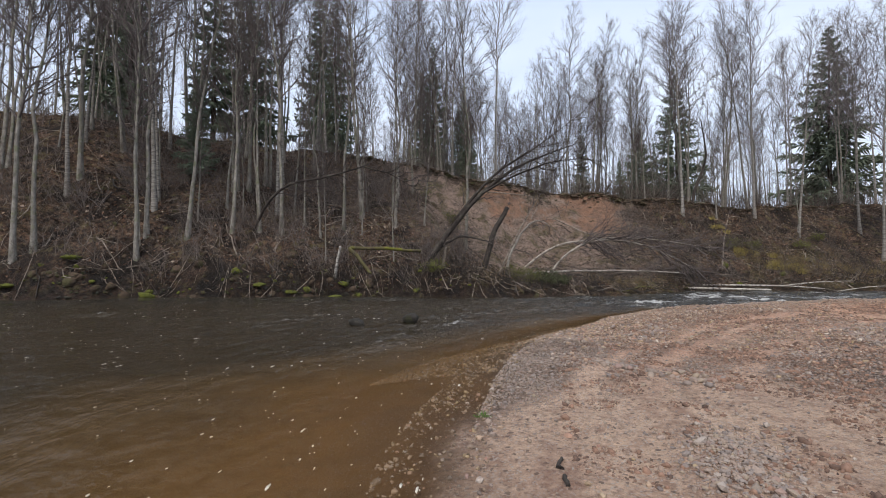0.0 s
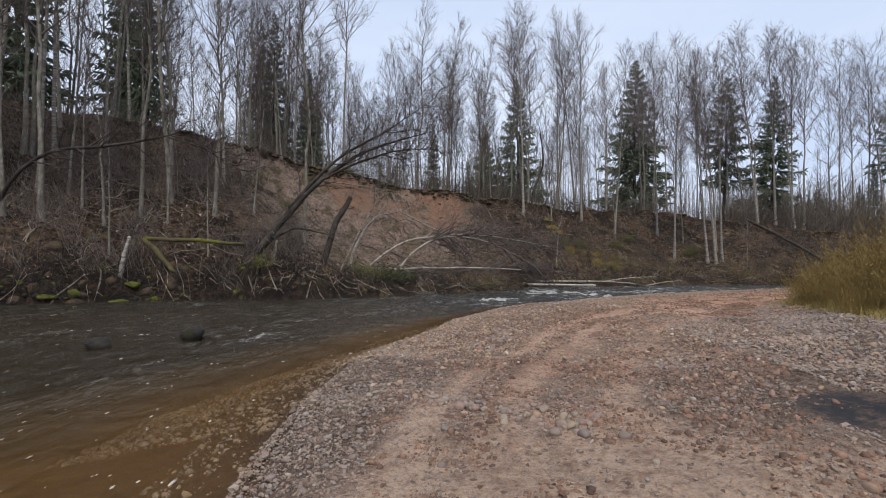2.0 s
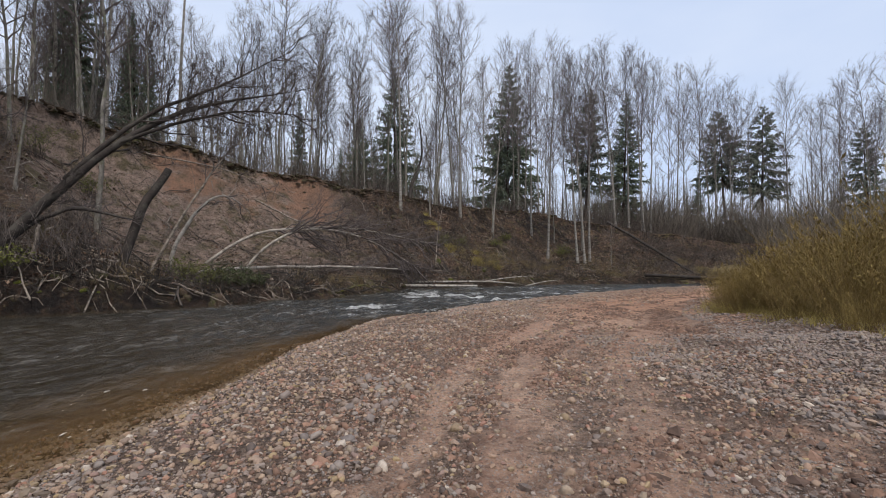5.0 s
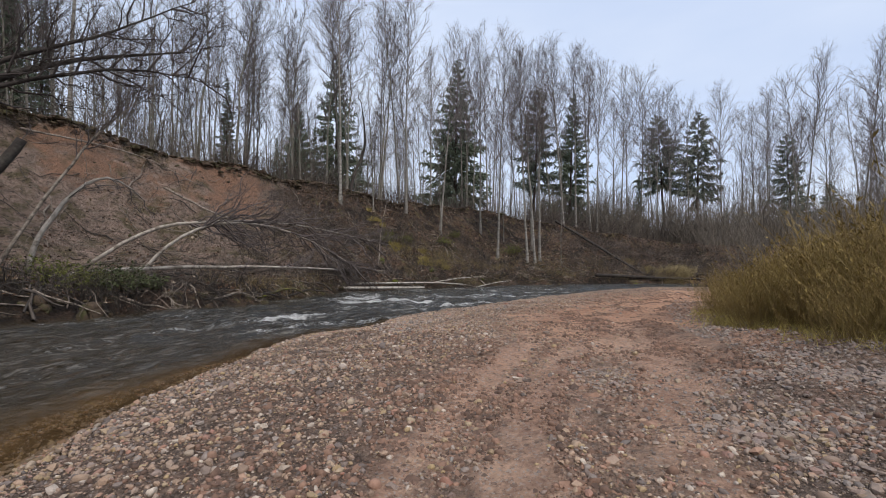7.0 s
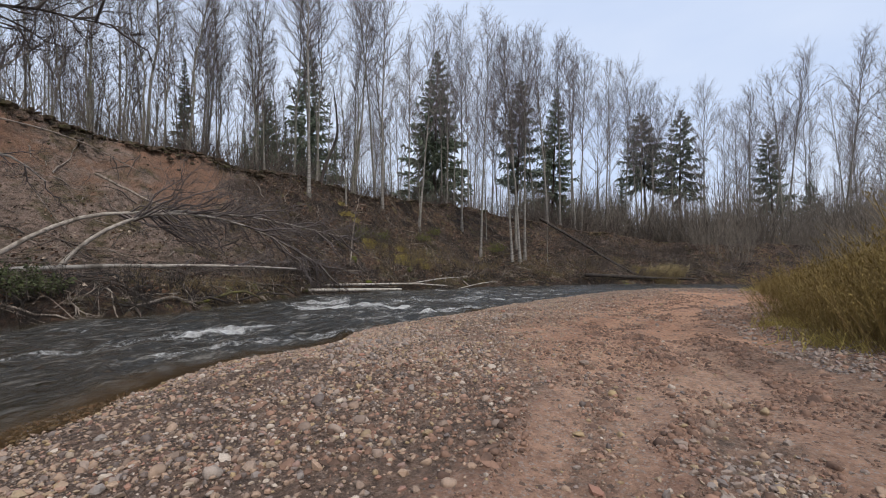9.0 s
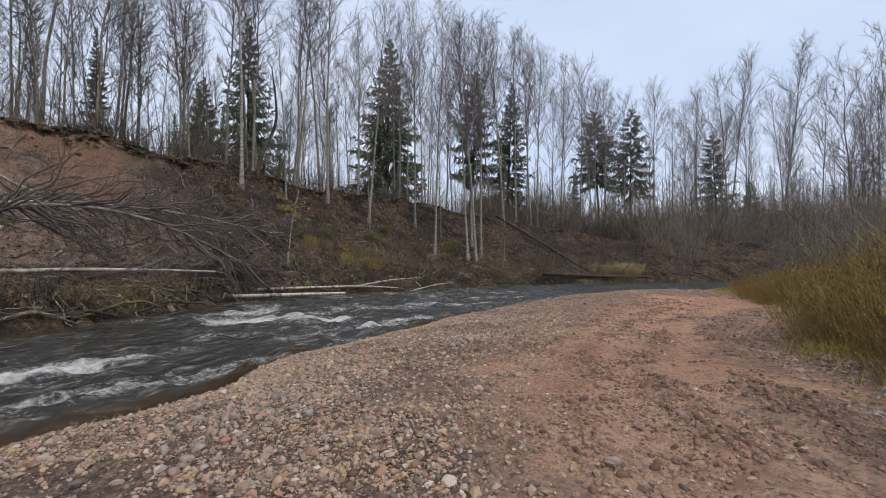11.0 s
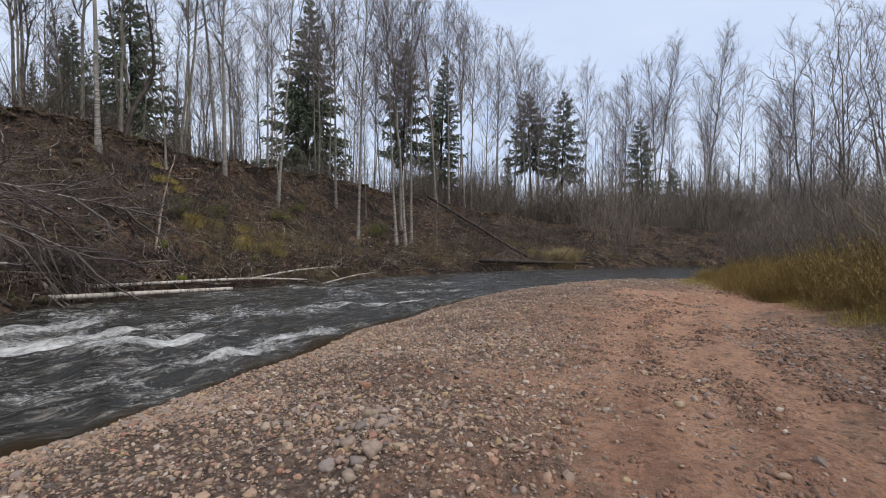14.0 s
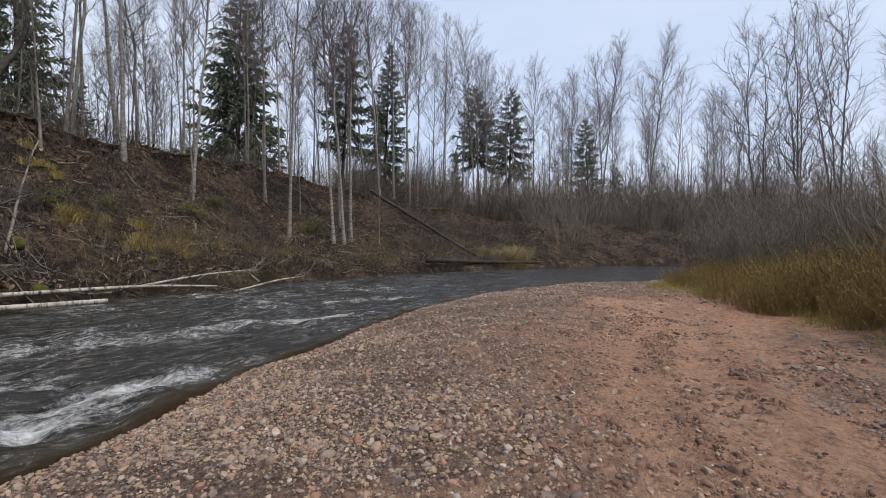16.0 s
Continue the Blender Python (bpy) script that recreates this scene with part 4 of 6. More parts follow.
for i in range(3):
    KINDS["willow%d" % i] = [lambda i=i: willow_bush(200 + i), None]
r_w = np.random.default_rng(21)
EDGE = np.array([(11.2, 6.6), (12.7, 8.7), (14.5, 10.7), (16.4, 12.3), (18.8, 12.9), (21.3, 12.8), (25.8, 13.6), (28.2, 15.0), (33.0, 16.5), (38.0, 15.6)])
for back, count, low, high in ((0.0, 44, 0.3, 0.6), (0.7, 40, 0.55, 0.85), (1.7, 34, 0.8, 1.0), (3.1, 28, 0.95, 1.2), (4.8, 24, 1.25, 1.6), (6.6, 22, 1.6, 2.1)):
    f = (np.arange(count) + 0.5) / count
    k = np.linspace(0, 1, len(EDGE))
    for u in f:
        x, y = np.interp(u, k, EDGE[:, 0]), np.interp(u, k, EDGE[:, 1])
        x, y = x + 0.45 * back * (1 - u) + r_w.normal(0, 0.35), y - back * (0.75 + 0.25 * u) + r_w.normal(0, 0.3)
        plant_tree("willow%d" % r_w.integers(3), float(x), float(y), r_w.uniform(low, high) * (1 - 0.45 * ramp(u, 0.6, 0.97)) * (1 - 0.5 * ramp(u, 0.25, 0.0)), r_w.uniform(0, 360))


def edge_grass(seed):
    r = np.random.default_rng(seed)
    n = 90
    root = np.concatenate([r.normal(0, 0.28, (n, 2)), np.full((n, 1), -0.03)], 1)
    way = unit(np.concatenate([r.normal(0, 0.5, (n, 2)), np.ones((n, 1))], 1))
    h = Heap()
    spray(h, root, way, r.uniform(0.15, 0.5, n), np.full(n, 0.006), 4, 3, -0.3, 0.03, r)
    return tagged(part("grass_tuft", h.mesh("grass_tuft"), M_YELLOWGRASS), "tuft of yellow-brown grass at the edge of the willows", "grass", "grass tufts", "stuff")


for i in range(3):
    KINDS["edge%d" % i] = [lambda i=i: edge_grass(240 + i), None]
for n in range(70):
    u = r_w.random()
    x, y = np.interp(u, np.linspace(0, 1, len(EDGE)), EDGE[:, 0]), np.interp(u, np.linspace(0, 1, len(EDGE)), EDGE[:, 1])
    plant_tree("edge%d" % (n % 3), float(x - 0.1 + r_w.normal(0, 0.3)), float(y + 0.2 + r_w.normal(0, 0.25)), r_w.uniform(0.6, 1.1), r_w.uniform(0, 360))


def thicket(seed):
    r = np.random.default_rng(seed)
    bush = thing("thicket_shrub", "tall dark leafless shrub with many thin stems", "shrub", group="leafless shrubs")
    n = 46
    root = np.stack([r.normal(0, 0.7, n), r.normal(0, 0.7, n), np.full(n, -0.15)], -1)
    way = unit(np.stack([root[:, 0] * 0.3 + r.normal(0, 0.16, n), root[:, 1] * 0.3 + r.normal(0, 0.16, n), np.ones(n)], -1))
    le = r.uniform(1.6, 4.2, n)
    stems = Heap()
    p = spray(stems, root, way, le, np.full(n, 0.02), 4, 3, 0.02, 0.03, r)
    ro, wa, f = side_shoots(p, 8, 0.25, r, 0.3, 0.6, 0.8)
    spray(stems, ro, wa, r.uniform(0.3, 0.9, len(ro)), np.full(len(ro), 0.013), 2, 3, 0.05, 0.04, r)
    part("crown", stems.mesh("crown"), M_THICKET, bush)
    return bush


for i in range(2):
    KINDS["thicket%d" % i] = [lambda i=i: thicket(220 + i), None]
for n in range(34):
    x, y = r_w.uniform(24, 46), r_w.uniform(3, 11)
    plant_tree("thicket%d" % (n % 2), float(x), float(y + (x - 24) * 0.12), r_w.uniform(0.8, 1.15), r_w.uniform(0, 360))
for n in range(130):
    a = r_w.uniform(-6, 40)
    rad = float(around(a, RIM_A, RIM_R)) + r_w.uniform(1, 26)
    plant_tree("thicket%d" % (n % 2), CX + rad * math.cos(radians(a)), CY + rad * math.sin(radians(a)), r_w.uniform(0.5, 2.1), r_w.uniform(0, 360), (r_w.normal(0, 9), r_w.normal(0, 9)))

for n in range(9):
    a = r_w.uniform(4, 32)
    rad = float(around(a, RIM_A, RIM_R)) + r_w.uniform(-9, 5)
    plant_tree("thicket%d" % (n % 2), CX + rad * math.cos(radians(a)), CY + rad * math.sin(radians(a)), r_w.uniform(0.4, 1.3), r_w.uniform(0, 360))


def sapling_clump(seed):
    """Many thin tall stems with a haze of twigs."""
    r = np.random.default_rng(seed)
    bush = thing("sapling_clump", "tall dark clump of leafless saplings and brushwood", "shrub", group="leafless shrubs")
    n = 30
    root = np.stack([r.normal(0, 1.1, n), r.normal(0, 1.1, n), np.full(n, -0.2)], -1)
    way = unit(np.stack([root[:, 0] * 0.12 + r.normal(0, 0.17, n), root[:, 1] * 0.12 + r.normal(0, 0.17, n), np.ones(n)], -1))
    le = r.uniform(2.5, 8.0, n)
    stems = Heap()
    p = spray(stems, root, way, le, 0.012 + 0.004 * le, 6, 4, 0.0, 0.02, r)
    ro, wa, f = side_shoots(p, 16, 0.05, r, 0.35, 0.75, 0.6)
    l2 = np.repeat(le, 16) * (0.28 - 0.16 * f) * r.uniform(0.6, 1.3, len(ro)) + 0.3
    q = spray(stems, ro, wa, l2, np.full(len(ro), 0.014), 3, 3, 0.0, 0.06, r)
    ro, wa, f = side_shoots(q, 4, 0.2, r, 0.2, 0.8, 0.6)
    spray(stems, ro, wa, np.repeat(l2, 4) * r.uniform(0.3, 0.7, len(ro)), np.full(len(ro), 0.009), 2, 3, 0.0, 0.0, r)
    part("crown", stems.mesh("crown"), M_THICKET, bush)
    return bush


for i in range(3):
    KINDS["clump%d" % i] = [lambda i=i: sapling_clump(230 + i), None]
for count, a0, a1, line_a, line_r, d0, d1, low, high in ((36, -8, 24, SHORE_A, SHORE_R, -13, -3, 0.4, 0.72), (14, 110, 168, RIM_A, RIM_R, 3, 30, 0.5, 0.9), (44, -6, 46, RIM_A, RIM_R, 4, 30, 0.5, 1.0), (14, 46, 112, RIM_A, RIM_R, 6, 30, 0.4, 0.7), (34, -9, 20, RIM_A, RIM_R, 6, 60, 1.1, 1.9)):
    for n in range(count):
        a = r_w.uniform(a0, a1)
        rad = float(around(a, line_a, line_r)) + r_w.uniform(d0, d1)
        plant_tree("clump%d" % (n % 3), CX + rad * math.cos(radians(a)), CY + rad * math.sin(radians(a)), r_w.uniform(low, high), r_w.uniform(0, 360), (r_w.normal(0, 4), r_w.normal(0, 4)))

# ---------------------------------------------------------------- undergrowth on the far bank


def undergrowth(n, a0, a1, u0, u1, low, high, material, name, label, seed, stems=9):
    """Thin stems and side twigs over a stretch of the bank, in one mesh."""
    r = np.random.default_rng(seed)
    a = r.uniform(a0, a1, n)
    foot, rim = around(a, FOOT_A, FOOT_R), around(a, RIM_A, RIM_R)
    rad = foot + 0.8 + (rim - foot) * r.uniform(u0, u1, n)
    x, y = CX + rad * np.cos(np.radians(a)), CY + rad * np.sin(np.radians(a))
    keep = wave(x, y, 2.2, seed) + 0.6 * wave(x, y, 0.9, seed + 1) > -0.25
    x, y = x[keep], y[keep]
    n = len(x)
    x, y = np.repeat(x, stems) + r.normal(0, 0.35, n * stems), np.repeat(y, stems) + r.normal(0, 0.35, n * stems)
    m = len(x)
    root = np.stack([x, y, height(x, y) - 0.08], -1)
    way = unit(np.stack([r.normal(0, 0.45, m) - 0.1, r.normal(0, 0.45, m) - 0.2, np.ones(m)], -1))
    le = r.uniform(low, high, m)
    h = Heap()
    p = spray(h, root, way, le, 0.008 + 0.006 * le * r.random(m), 3, 3, -0.08, 0.06, r)
    ro, wa, f = side_shoots(p, 2, 0.3, r, 0.2, 0.8, 0.7)
    spray(h, ro, wa, np.repeat(le, 2) * r.uniform(0.2, 0.5, len(ro)), np.full(len(ro), 0.008), 2, 3, 0.0, 0.05, r)
    return tagged(part(name, h.mesh(name), material), label, "undergrowth", kind="stuff")


undergrowth(950, 116, 160, 0.0, 0.9, 0.6, 2.4, M_DARKBRUSH, "undergrowth", "brown leafless undergrowth on the wooded slope", 31)
undergrowth(700, 28, 86, 0.02, 0.85, 0.5, 1.8, M_BRUSH, "undergrowth", "brown leafless scrub on the downstream bank", 32)
undergrowth(110, 82, 112, 0.0, 0.2, 0.3, 1.0, M_BRUSH, "undergrowth", "brown scrub along the foot of the slide", 33)
undergrowth(380, 20, 90, 0.98, 1.3, 0.8, 2.8, M_BRUSH, "undergrowth", "leafless scrub along the top of the bank", 34)
undergrowth(240, 84, 162, 0.99, 1.45, 1.2, 5.0, M_THICKET, "undergrowth", "grey leafless saplings among the trunks above the slide", 40, 6)
undergrowth(170, 40, 112, 1.06, 1.7, 3.0, 8.0, M_THICKET, "undergrowth", "grey bare saplings crowding behind the edge of the bank", 43, 5)
undergrowth(330, 8, 46, 0.0, 0.95, 0.4, 1.6, M_DARKBRUSH, "undergrowth", "dark scrub on the bank where the river turns away", 44, 8)
undergrowth(230, 26, 74, 0.0, 0.45, 0.3, 0.8, M_GRASS, "dry_grass", "pale dry grass along the foot of the bank", 35, 14)
undergrowth(60, 84, 118, -0.02, 0.08, 0.3, 0.7, M_GRASS, "dry_grass", "pale dry grass hanging at the water's edge", 36, 14)

undergrowth(170, 80, 112, 0.05, 0.85, 0.15, 0.5, M_BRUSH, "undergrowth", "sparse low brown growth on the slide", 37, 7)
undergrowth(330, 28, 160, 0.0, 0.8, 0.4, 1.5, M_DEADWOOD, "undergrowth", "pale dead stems among the scrub on the bank", 38, 4)
undergrowth(420, 40, 158, -0.06, 0.05, 0.4, 1.3, M_DARKWOOD, "undergrowth", "dark roots and stems tangled along the waterline", 39, 9)

# ---------------------------------------------------------------- fallen and leaning trees


def bent(points, radii, k=14):
    """A smooth line through points, with radii."""
    p, f = np.asarray(points, float), np.linspace(0, 1, len(points))
    s = np.linspace(0, 1, k)
    out = np.stack([np.interp(s, f, p[:, c]) for c in range(3)], -1)
    for _ in range(2):
        out[1:-1] = 0.25 * out[:-2] + 0.5 * out[1:-1] + 0.25 * out[2:]
    return out, np.interp(s, np.linspace(0, 1, len(radii)), radii)


def branchy(name, label, category, stems, limbs, reach, bark, twig, seed, up=0.3, fine=4, low=0.45, spread=0.6):
    """A trunk or several, given as lines with radii, with limbs and twigs on their outer part."""
    r = np.random.default_rng(seed)
    ob = thing(name, label, category)
    for points, radii in stems:
        p, rad = bent(points, radii)
        p = np.concatenate([p[:1] - (p[1] - p[0]) * 0.02, p, p[-1:] + (p[-1] - p[-2]) * 0.02])
        p[2:-2] += np.cumsum(r.normal(0, 0.035, (len(p) - 4, 3)), 0) * np.sin(np.linspace(0, np.pi, len(p) - 4))[:, None] * (bark is not M_FALLEN)
        rad = np.concatenate([[0.001], rad, [0.001]])
        trunk = part("trunk", Heap().tubes(p, rad, 9).mesh("trunk"), bark, ob)
        if not limbs:
            continue
        roots, ways, _ = side_shoots(p[None], limbs, low, r, up, spread, 0.9)
        for root, way in zip(roots, ways):
            branch = Heap()
            le = reach * r.uniform(0.5, 1.2, 1)
            main = spray(branch, root[None], way[None], le, 0.011 + 0.012 * le, 5, 4, 0.08, 0.05, r)
            ro, wa, f = side_shoots(main, 6, 0.15, r, up * 0.6, 0.7, 0.9)
            le = np.repeat(le, 6) * r.uniform(0.2, 0.55, len(ro))
            sec = spray(branch, ro, wa, le, 0.008 + 0.006 * le, 4, 3, 0.05, 0.05, r)
            ro, wa, f = side_shoots(sec, fine, 0.2, r, up * 0.3, 0.7, 0.8)
            spray(branch, ro, wa, np.repeat(le, fine) * r.uniform(0.3, 0.7, len(ro)) + 0.06, np.full(len(ro), 0.008), 3, 3, 0.0, 0.05, r)
            part("branch", branch.mesh("branch"), twig, trunk)
    return ob


branchy("leaning_alder", "dark alder leaning far out over the slide", "alder tree",
        [([(-2.0, 27.6, 0.2), (-1.0, 27.9, 1.8), (0.2, 28.0, 3.5), (2.1, 28.0, 5.8), (3.8, 28.0, 7.4), (6.2, 27.9, 8.3), (8.6, 27.6, 9.1)], [0.23, 0.2, 0.17, 0.14, 0.1, 0.055, 0.02]),
         ([(0.7, 28.1, 4.3), (2.6, 28.1, 6.8), (4.6, 27.9, 8.4), (6.4, 27.6, 9.4), (8.4, 27.2, 10.7)], [0.11, 0.085, 0.06, 0.035, 0.015]),
         ([(2.1, 28.1, 5.8), (4.2, 27.7, 7.0), (6.2, 27.4, 7.7), (8.6, 27.0, 7.9)], [0.08, 0.06, 0.04, 0.015])],
        20, 2.1, M_DARKWOOD, M_DARKTWIG, 51, 0.15, 6, 0.3, 1.1)
branchy("bowed_sapling", "thin dark sapling bowed over the bank", "tree", [([(-1.0, 27.8, 1.6), (-0.1, 28.0, 2.8), (1.2, 28.0, 3.2), (2.8, 28.0, 2.95)], [0.1, 0.09, 0.07, 0.03])], 6, 0.8, M_DARKWOOD, M_TWIG, 52)
branchy("leaning_sapling", "pale thin sapling leaning over the slide", "tree", [([(3.0, 28.2, 0.1), (4.7, 28.2, 3.7), (5.8, 28.2, 5.6), (6.9, 28.2, 7.0)], [0.065, 0.05, 0.035, 0.012])], 12, 1.2, M_DEADWOOD, M_TWIG, 53)
branchy("birch_stub", "crooked pale broken stub at the water's edge", "stump", [([(-0.3, 27.5, 0.1), (-0.15, 27.6, 1.6), (0.1, 27.6, 2.6)], [0.08, 0.07, 0.05])], 3, 0.5, M_DEADWOOD, M_TWIG, 67)
branchy("dead_tree", "dark broken dead trunk standing aslant in the bank", "dead tree", [([(2.2, 28.2, 0.4), (2.95, 28.2, 2.9), (3.95, 28.2, 5.1)], [0.19, 0.17, 0.14])], 3, 0.5, M_DARKWOOD, M_TWIG, 54)
branchy("overhanging_alder", "dark crooked alder hanging over the slope", "alder tree", [([(-11.9, 27.9, 3.4), (-10.9, 27.4, 5.5), (-9.35, 27.0, 6.5), (-7.63, 27.0, 6.5), (-6.18, 27.0, 6.95), (-4.55, 27.0, 7.6)], [0.09, 0.085, 0.075, 0.07, 0.06, 0.03]), ([(-4.9, 27.0, 7.45), (-3.34, 27.0, 7.0), (-1.65, 27.0, 6.06)], [0.035, 0.025, 0.01])], 16, 2.2, M_DARKWOOD, M_DARKTWIG, 55, 0.05, 5, 0.3, 1.0)
branchy("fallen_birch", "bowed fallen birch with a fan of bare branches over the slide", "fallen tree",
        [([(6.0, 34.4, 1.2), (6.9, 34.5, 1.95), (8.4, 34.5, 2.95), (9.7, 34.5, 3.3), (11.6, 34.5, 3.5), (14.2, 34.5, 3.5), (17.0, 34.5, 3.3), (20.3, 34.4, 2.7)], [0.095, 0.09, 0.083, 0.075, 0.06, 0.045, 0.03, 0.012]),
         ([(7.9, 33.7, 0.9), (8.3, 33.8, 1.45), (9.1, 33.8, 2.4), (10.5, 33.8, 3.15), (11.6, 33.8, 3.4), (13.9, 33.7, 3.3), (16.1, 33.6, 2.5), (18.6, 33.5, 1.1)], [0.09, 0.083, 0.077, 0.07, 0.06, 0.045, 0.03, 0.012])],
        48, 2.9, M_PALEWOOD, M_TWIG, 56, -0.26, 6, 0.42)
branchy("bowed_birch", "pale bowed birch sapling bending over the slide", "tree", [([(4.1, 30.0, 0.9), (4.2, 30.0, 1.75), (4.45, 30.0, 2.7), (4.95, 30.0, 3.65), (5.65, 30.0, 4.4), (6.5, 30.0, 4.6), (7.4, 30.0, 3.7)], [0.09, 0.085, 0.08, 0.07, 0.055, 0.04, 0.015])], 7, 1.0, M_PALEWOOD, M_TWIG, 68, -0.2, 3)
branchy("fallen_tree", "grey fallen trunk lying level above the water", "fallen tree", [([(4.0, 31.2, 0.6), (6.2, 31.4, 0.9), (9.4, 31.5, 1.07), (12.2, 31.6, 1.11), (16.5, 31.9, 0.9)], [0.085, 0.083, 0.08, 0.065, 0.035])], 7, 1.2, M_PALEWOOD, M_TWIG_BIRCH, 57, 0.2, 3, 0.6)
branchy("slid_sapling", "long thin dead stem lying along the top of the slide", "fallen tree", [([(3.2, 42.6, 8.5), (5.1, 42.5, 8.2), (7.4, 42.9, 8.05), (9.8, 43.3, 7.5), (12.0, 42.3, 6.3)], [0.06, 0.055, 0.045, 0.035, 0.02])], 5, 0.7, M_DEADWOOD, M_TWIG, 69)
branchy("slid_sapling", "grey dead sapling lying down the slide", "fallen tree", [([(9.6, 40.0, 5.6), (10.8, 38.6, 4.9), (12.6, 36.4, 3.6)], [0.07, 0.06, 0.05])], 4, 0.9, M_DEADWOOD, M_TWIG_BIRCH, 58)
branchy("birch_log", "white birch log with dark bark bands lying in the shallows", "log", [([(16.8, 33.4, -0.22), (20.0, 32.9, -0.3), (23.2, 32.3, -0.36)], [0.085, 0.085, 0.07])], 0, 0, M_FALLEN, M_TWIG, 59)
branchy("birch_log", "long pale birch stem with forked branches reaching over the water", "log",
        [([(17.5, 34.4, -0.05), (21.0, 34.2, -0.1), (25.0, 33.6, -0.12), (27.4, 32.8, -0.3)], [0.075, 0.07, 0.055, 0.025]),
         ([(25.0, 33.6, -0.12), (27.2, 33.3, 0.15), (29.6, 33.0, 0.25)], [0.045, 0.035, 0.012]),
         ([(27.2, 31.5, -0.42), (28.8, 31.0, -0.1), (30.0, 30.7, 0.0)], [0.04, 0.035, 0.012])], 4, 1.1, M_FALLEN, M_DEADWOOD, 60, 0.1, 2, 0.6)
branchy("mossy_log", "fallen log thick with moss on the slope", "log", [([(-5.6, 26.6, 2.55), (-3.6, 26.7, 2.4), (-1.4, 27.0, 2.35)], [0.1, 0.1, 0.08]), ([(-5.6, 26.5, 2.5), (-4.9, 26.1, 1.7), (-4.2, 25.9, 1.0)], [0.12, 0.11, 0.09])], 4, 0.6, M_MOSSWOOD, M_TWIG, 61)
branchy("birch_stub", "short pale broken birch stub at the water's edge", "stump", [([(-6.3, 26.0, 0.0), (-6.2, 26.0, 1.3), (-6.0, 26.0, 2.6)], [0.1, 0.09, 0.07])], 0, 0, M_BIRCH, M_TWIG, 62)
branchy("fallen_tree", "dark fallen tree lying down the downstream bank", "fallen tree", [([(53.6, 43.5, 6.6), (54.0, 41.0, 5.1), (50.7, 34.1, 2.0), (47.8, 29.2, 0.2)], [0.16, 0.16, 0.13, 0.07])], 20, 2.6, M_DARKWOOD, M_DARKTWIG, 63, 0.2, 4, 0.2, 0.9)
branchy("fallen_tree", "dark trunk lying along the downstream waterline", "log", [([(42.0, 31.0, 0.2), (47.0, 28.4, 0.05), (52.0, 25.0, -0.2)], [0.16, 0.14, 0.08])], 9, 1.6, M_DARKWOOD, M_DARKTWIG, 64, 0.3, 3, 0.2, 0.9)
branchy("dead_sapling", "thin pale dead sapling leaning on the bank", "tree", [([(22.2, 36.4, 0.7), (23.2, 37.4, 2.8), (24.2, 38.5, 5.7)], [0.05, 0.04, 0.02])], 4, 0.6, M_DEADWOOD, M_TWIG, 65)
branchy("leaning_alder", "dark alder leaning from the top of the bank", "alder tree", [([(24.9, 45.4, 7.2), (25.6, 46.0, 9.6), (27.2, 46.5, 12.3), (26.6, 46.5, 16.5)], [0.16, 0.14, 0.11, 0.04])], 9, 1.8, M_DARKWOOD, M_TWIG, 66)


for k, (x, y, turn, le, th, wood) in enumerate([(7.7, 28.5, -0.6, 1.3, 0.035, M_DEADWOOD), (8.3, 28.7, 0.3, 2.2, 0.06, M_DEADWOOD), (9.2, 28.9, -0.3, 2.0, 0.05, M_DARKWOOD), (10.4, 29.1, 0.25, 2.6, 0.06, M_DEADWOOD), (11.6, 29.6, 0.1, 2.4, 0.07, M_DARKWOOD), (13.0, 30.1, 0.2, 3.0, 0.06, M_MOSSWOOD), (14.8, 30.9, 0.0, 2.4, 0.05, M_DARKWOOD), (9.8, 29.3, 1.1, 1.8, 0.04, M_DARKWOOD)]):
    dx, dy, z = math.cos(turn) * le / 2, math.sin(turn) * le / 2, float(water_level(x, y)) + 0.3
    branchy("driftwood", "dead branch stranded at the foot of the slide", "driftwood", [([(x - dx, y - dy, z - 0.2), (x, y + 0.1, z + 0.05), (x + dx * 0.6, y + dy * 0.6, z), (x + dx, y + dy, z - 0.25)], [th, th * 0.9, th * 0.7, th * 0.3])], 6, 0.8, wood, wood, 90 + k, 0.2, 2, 0.2)

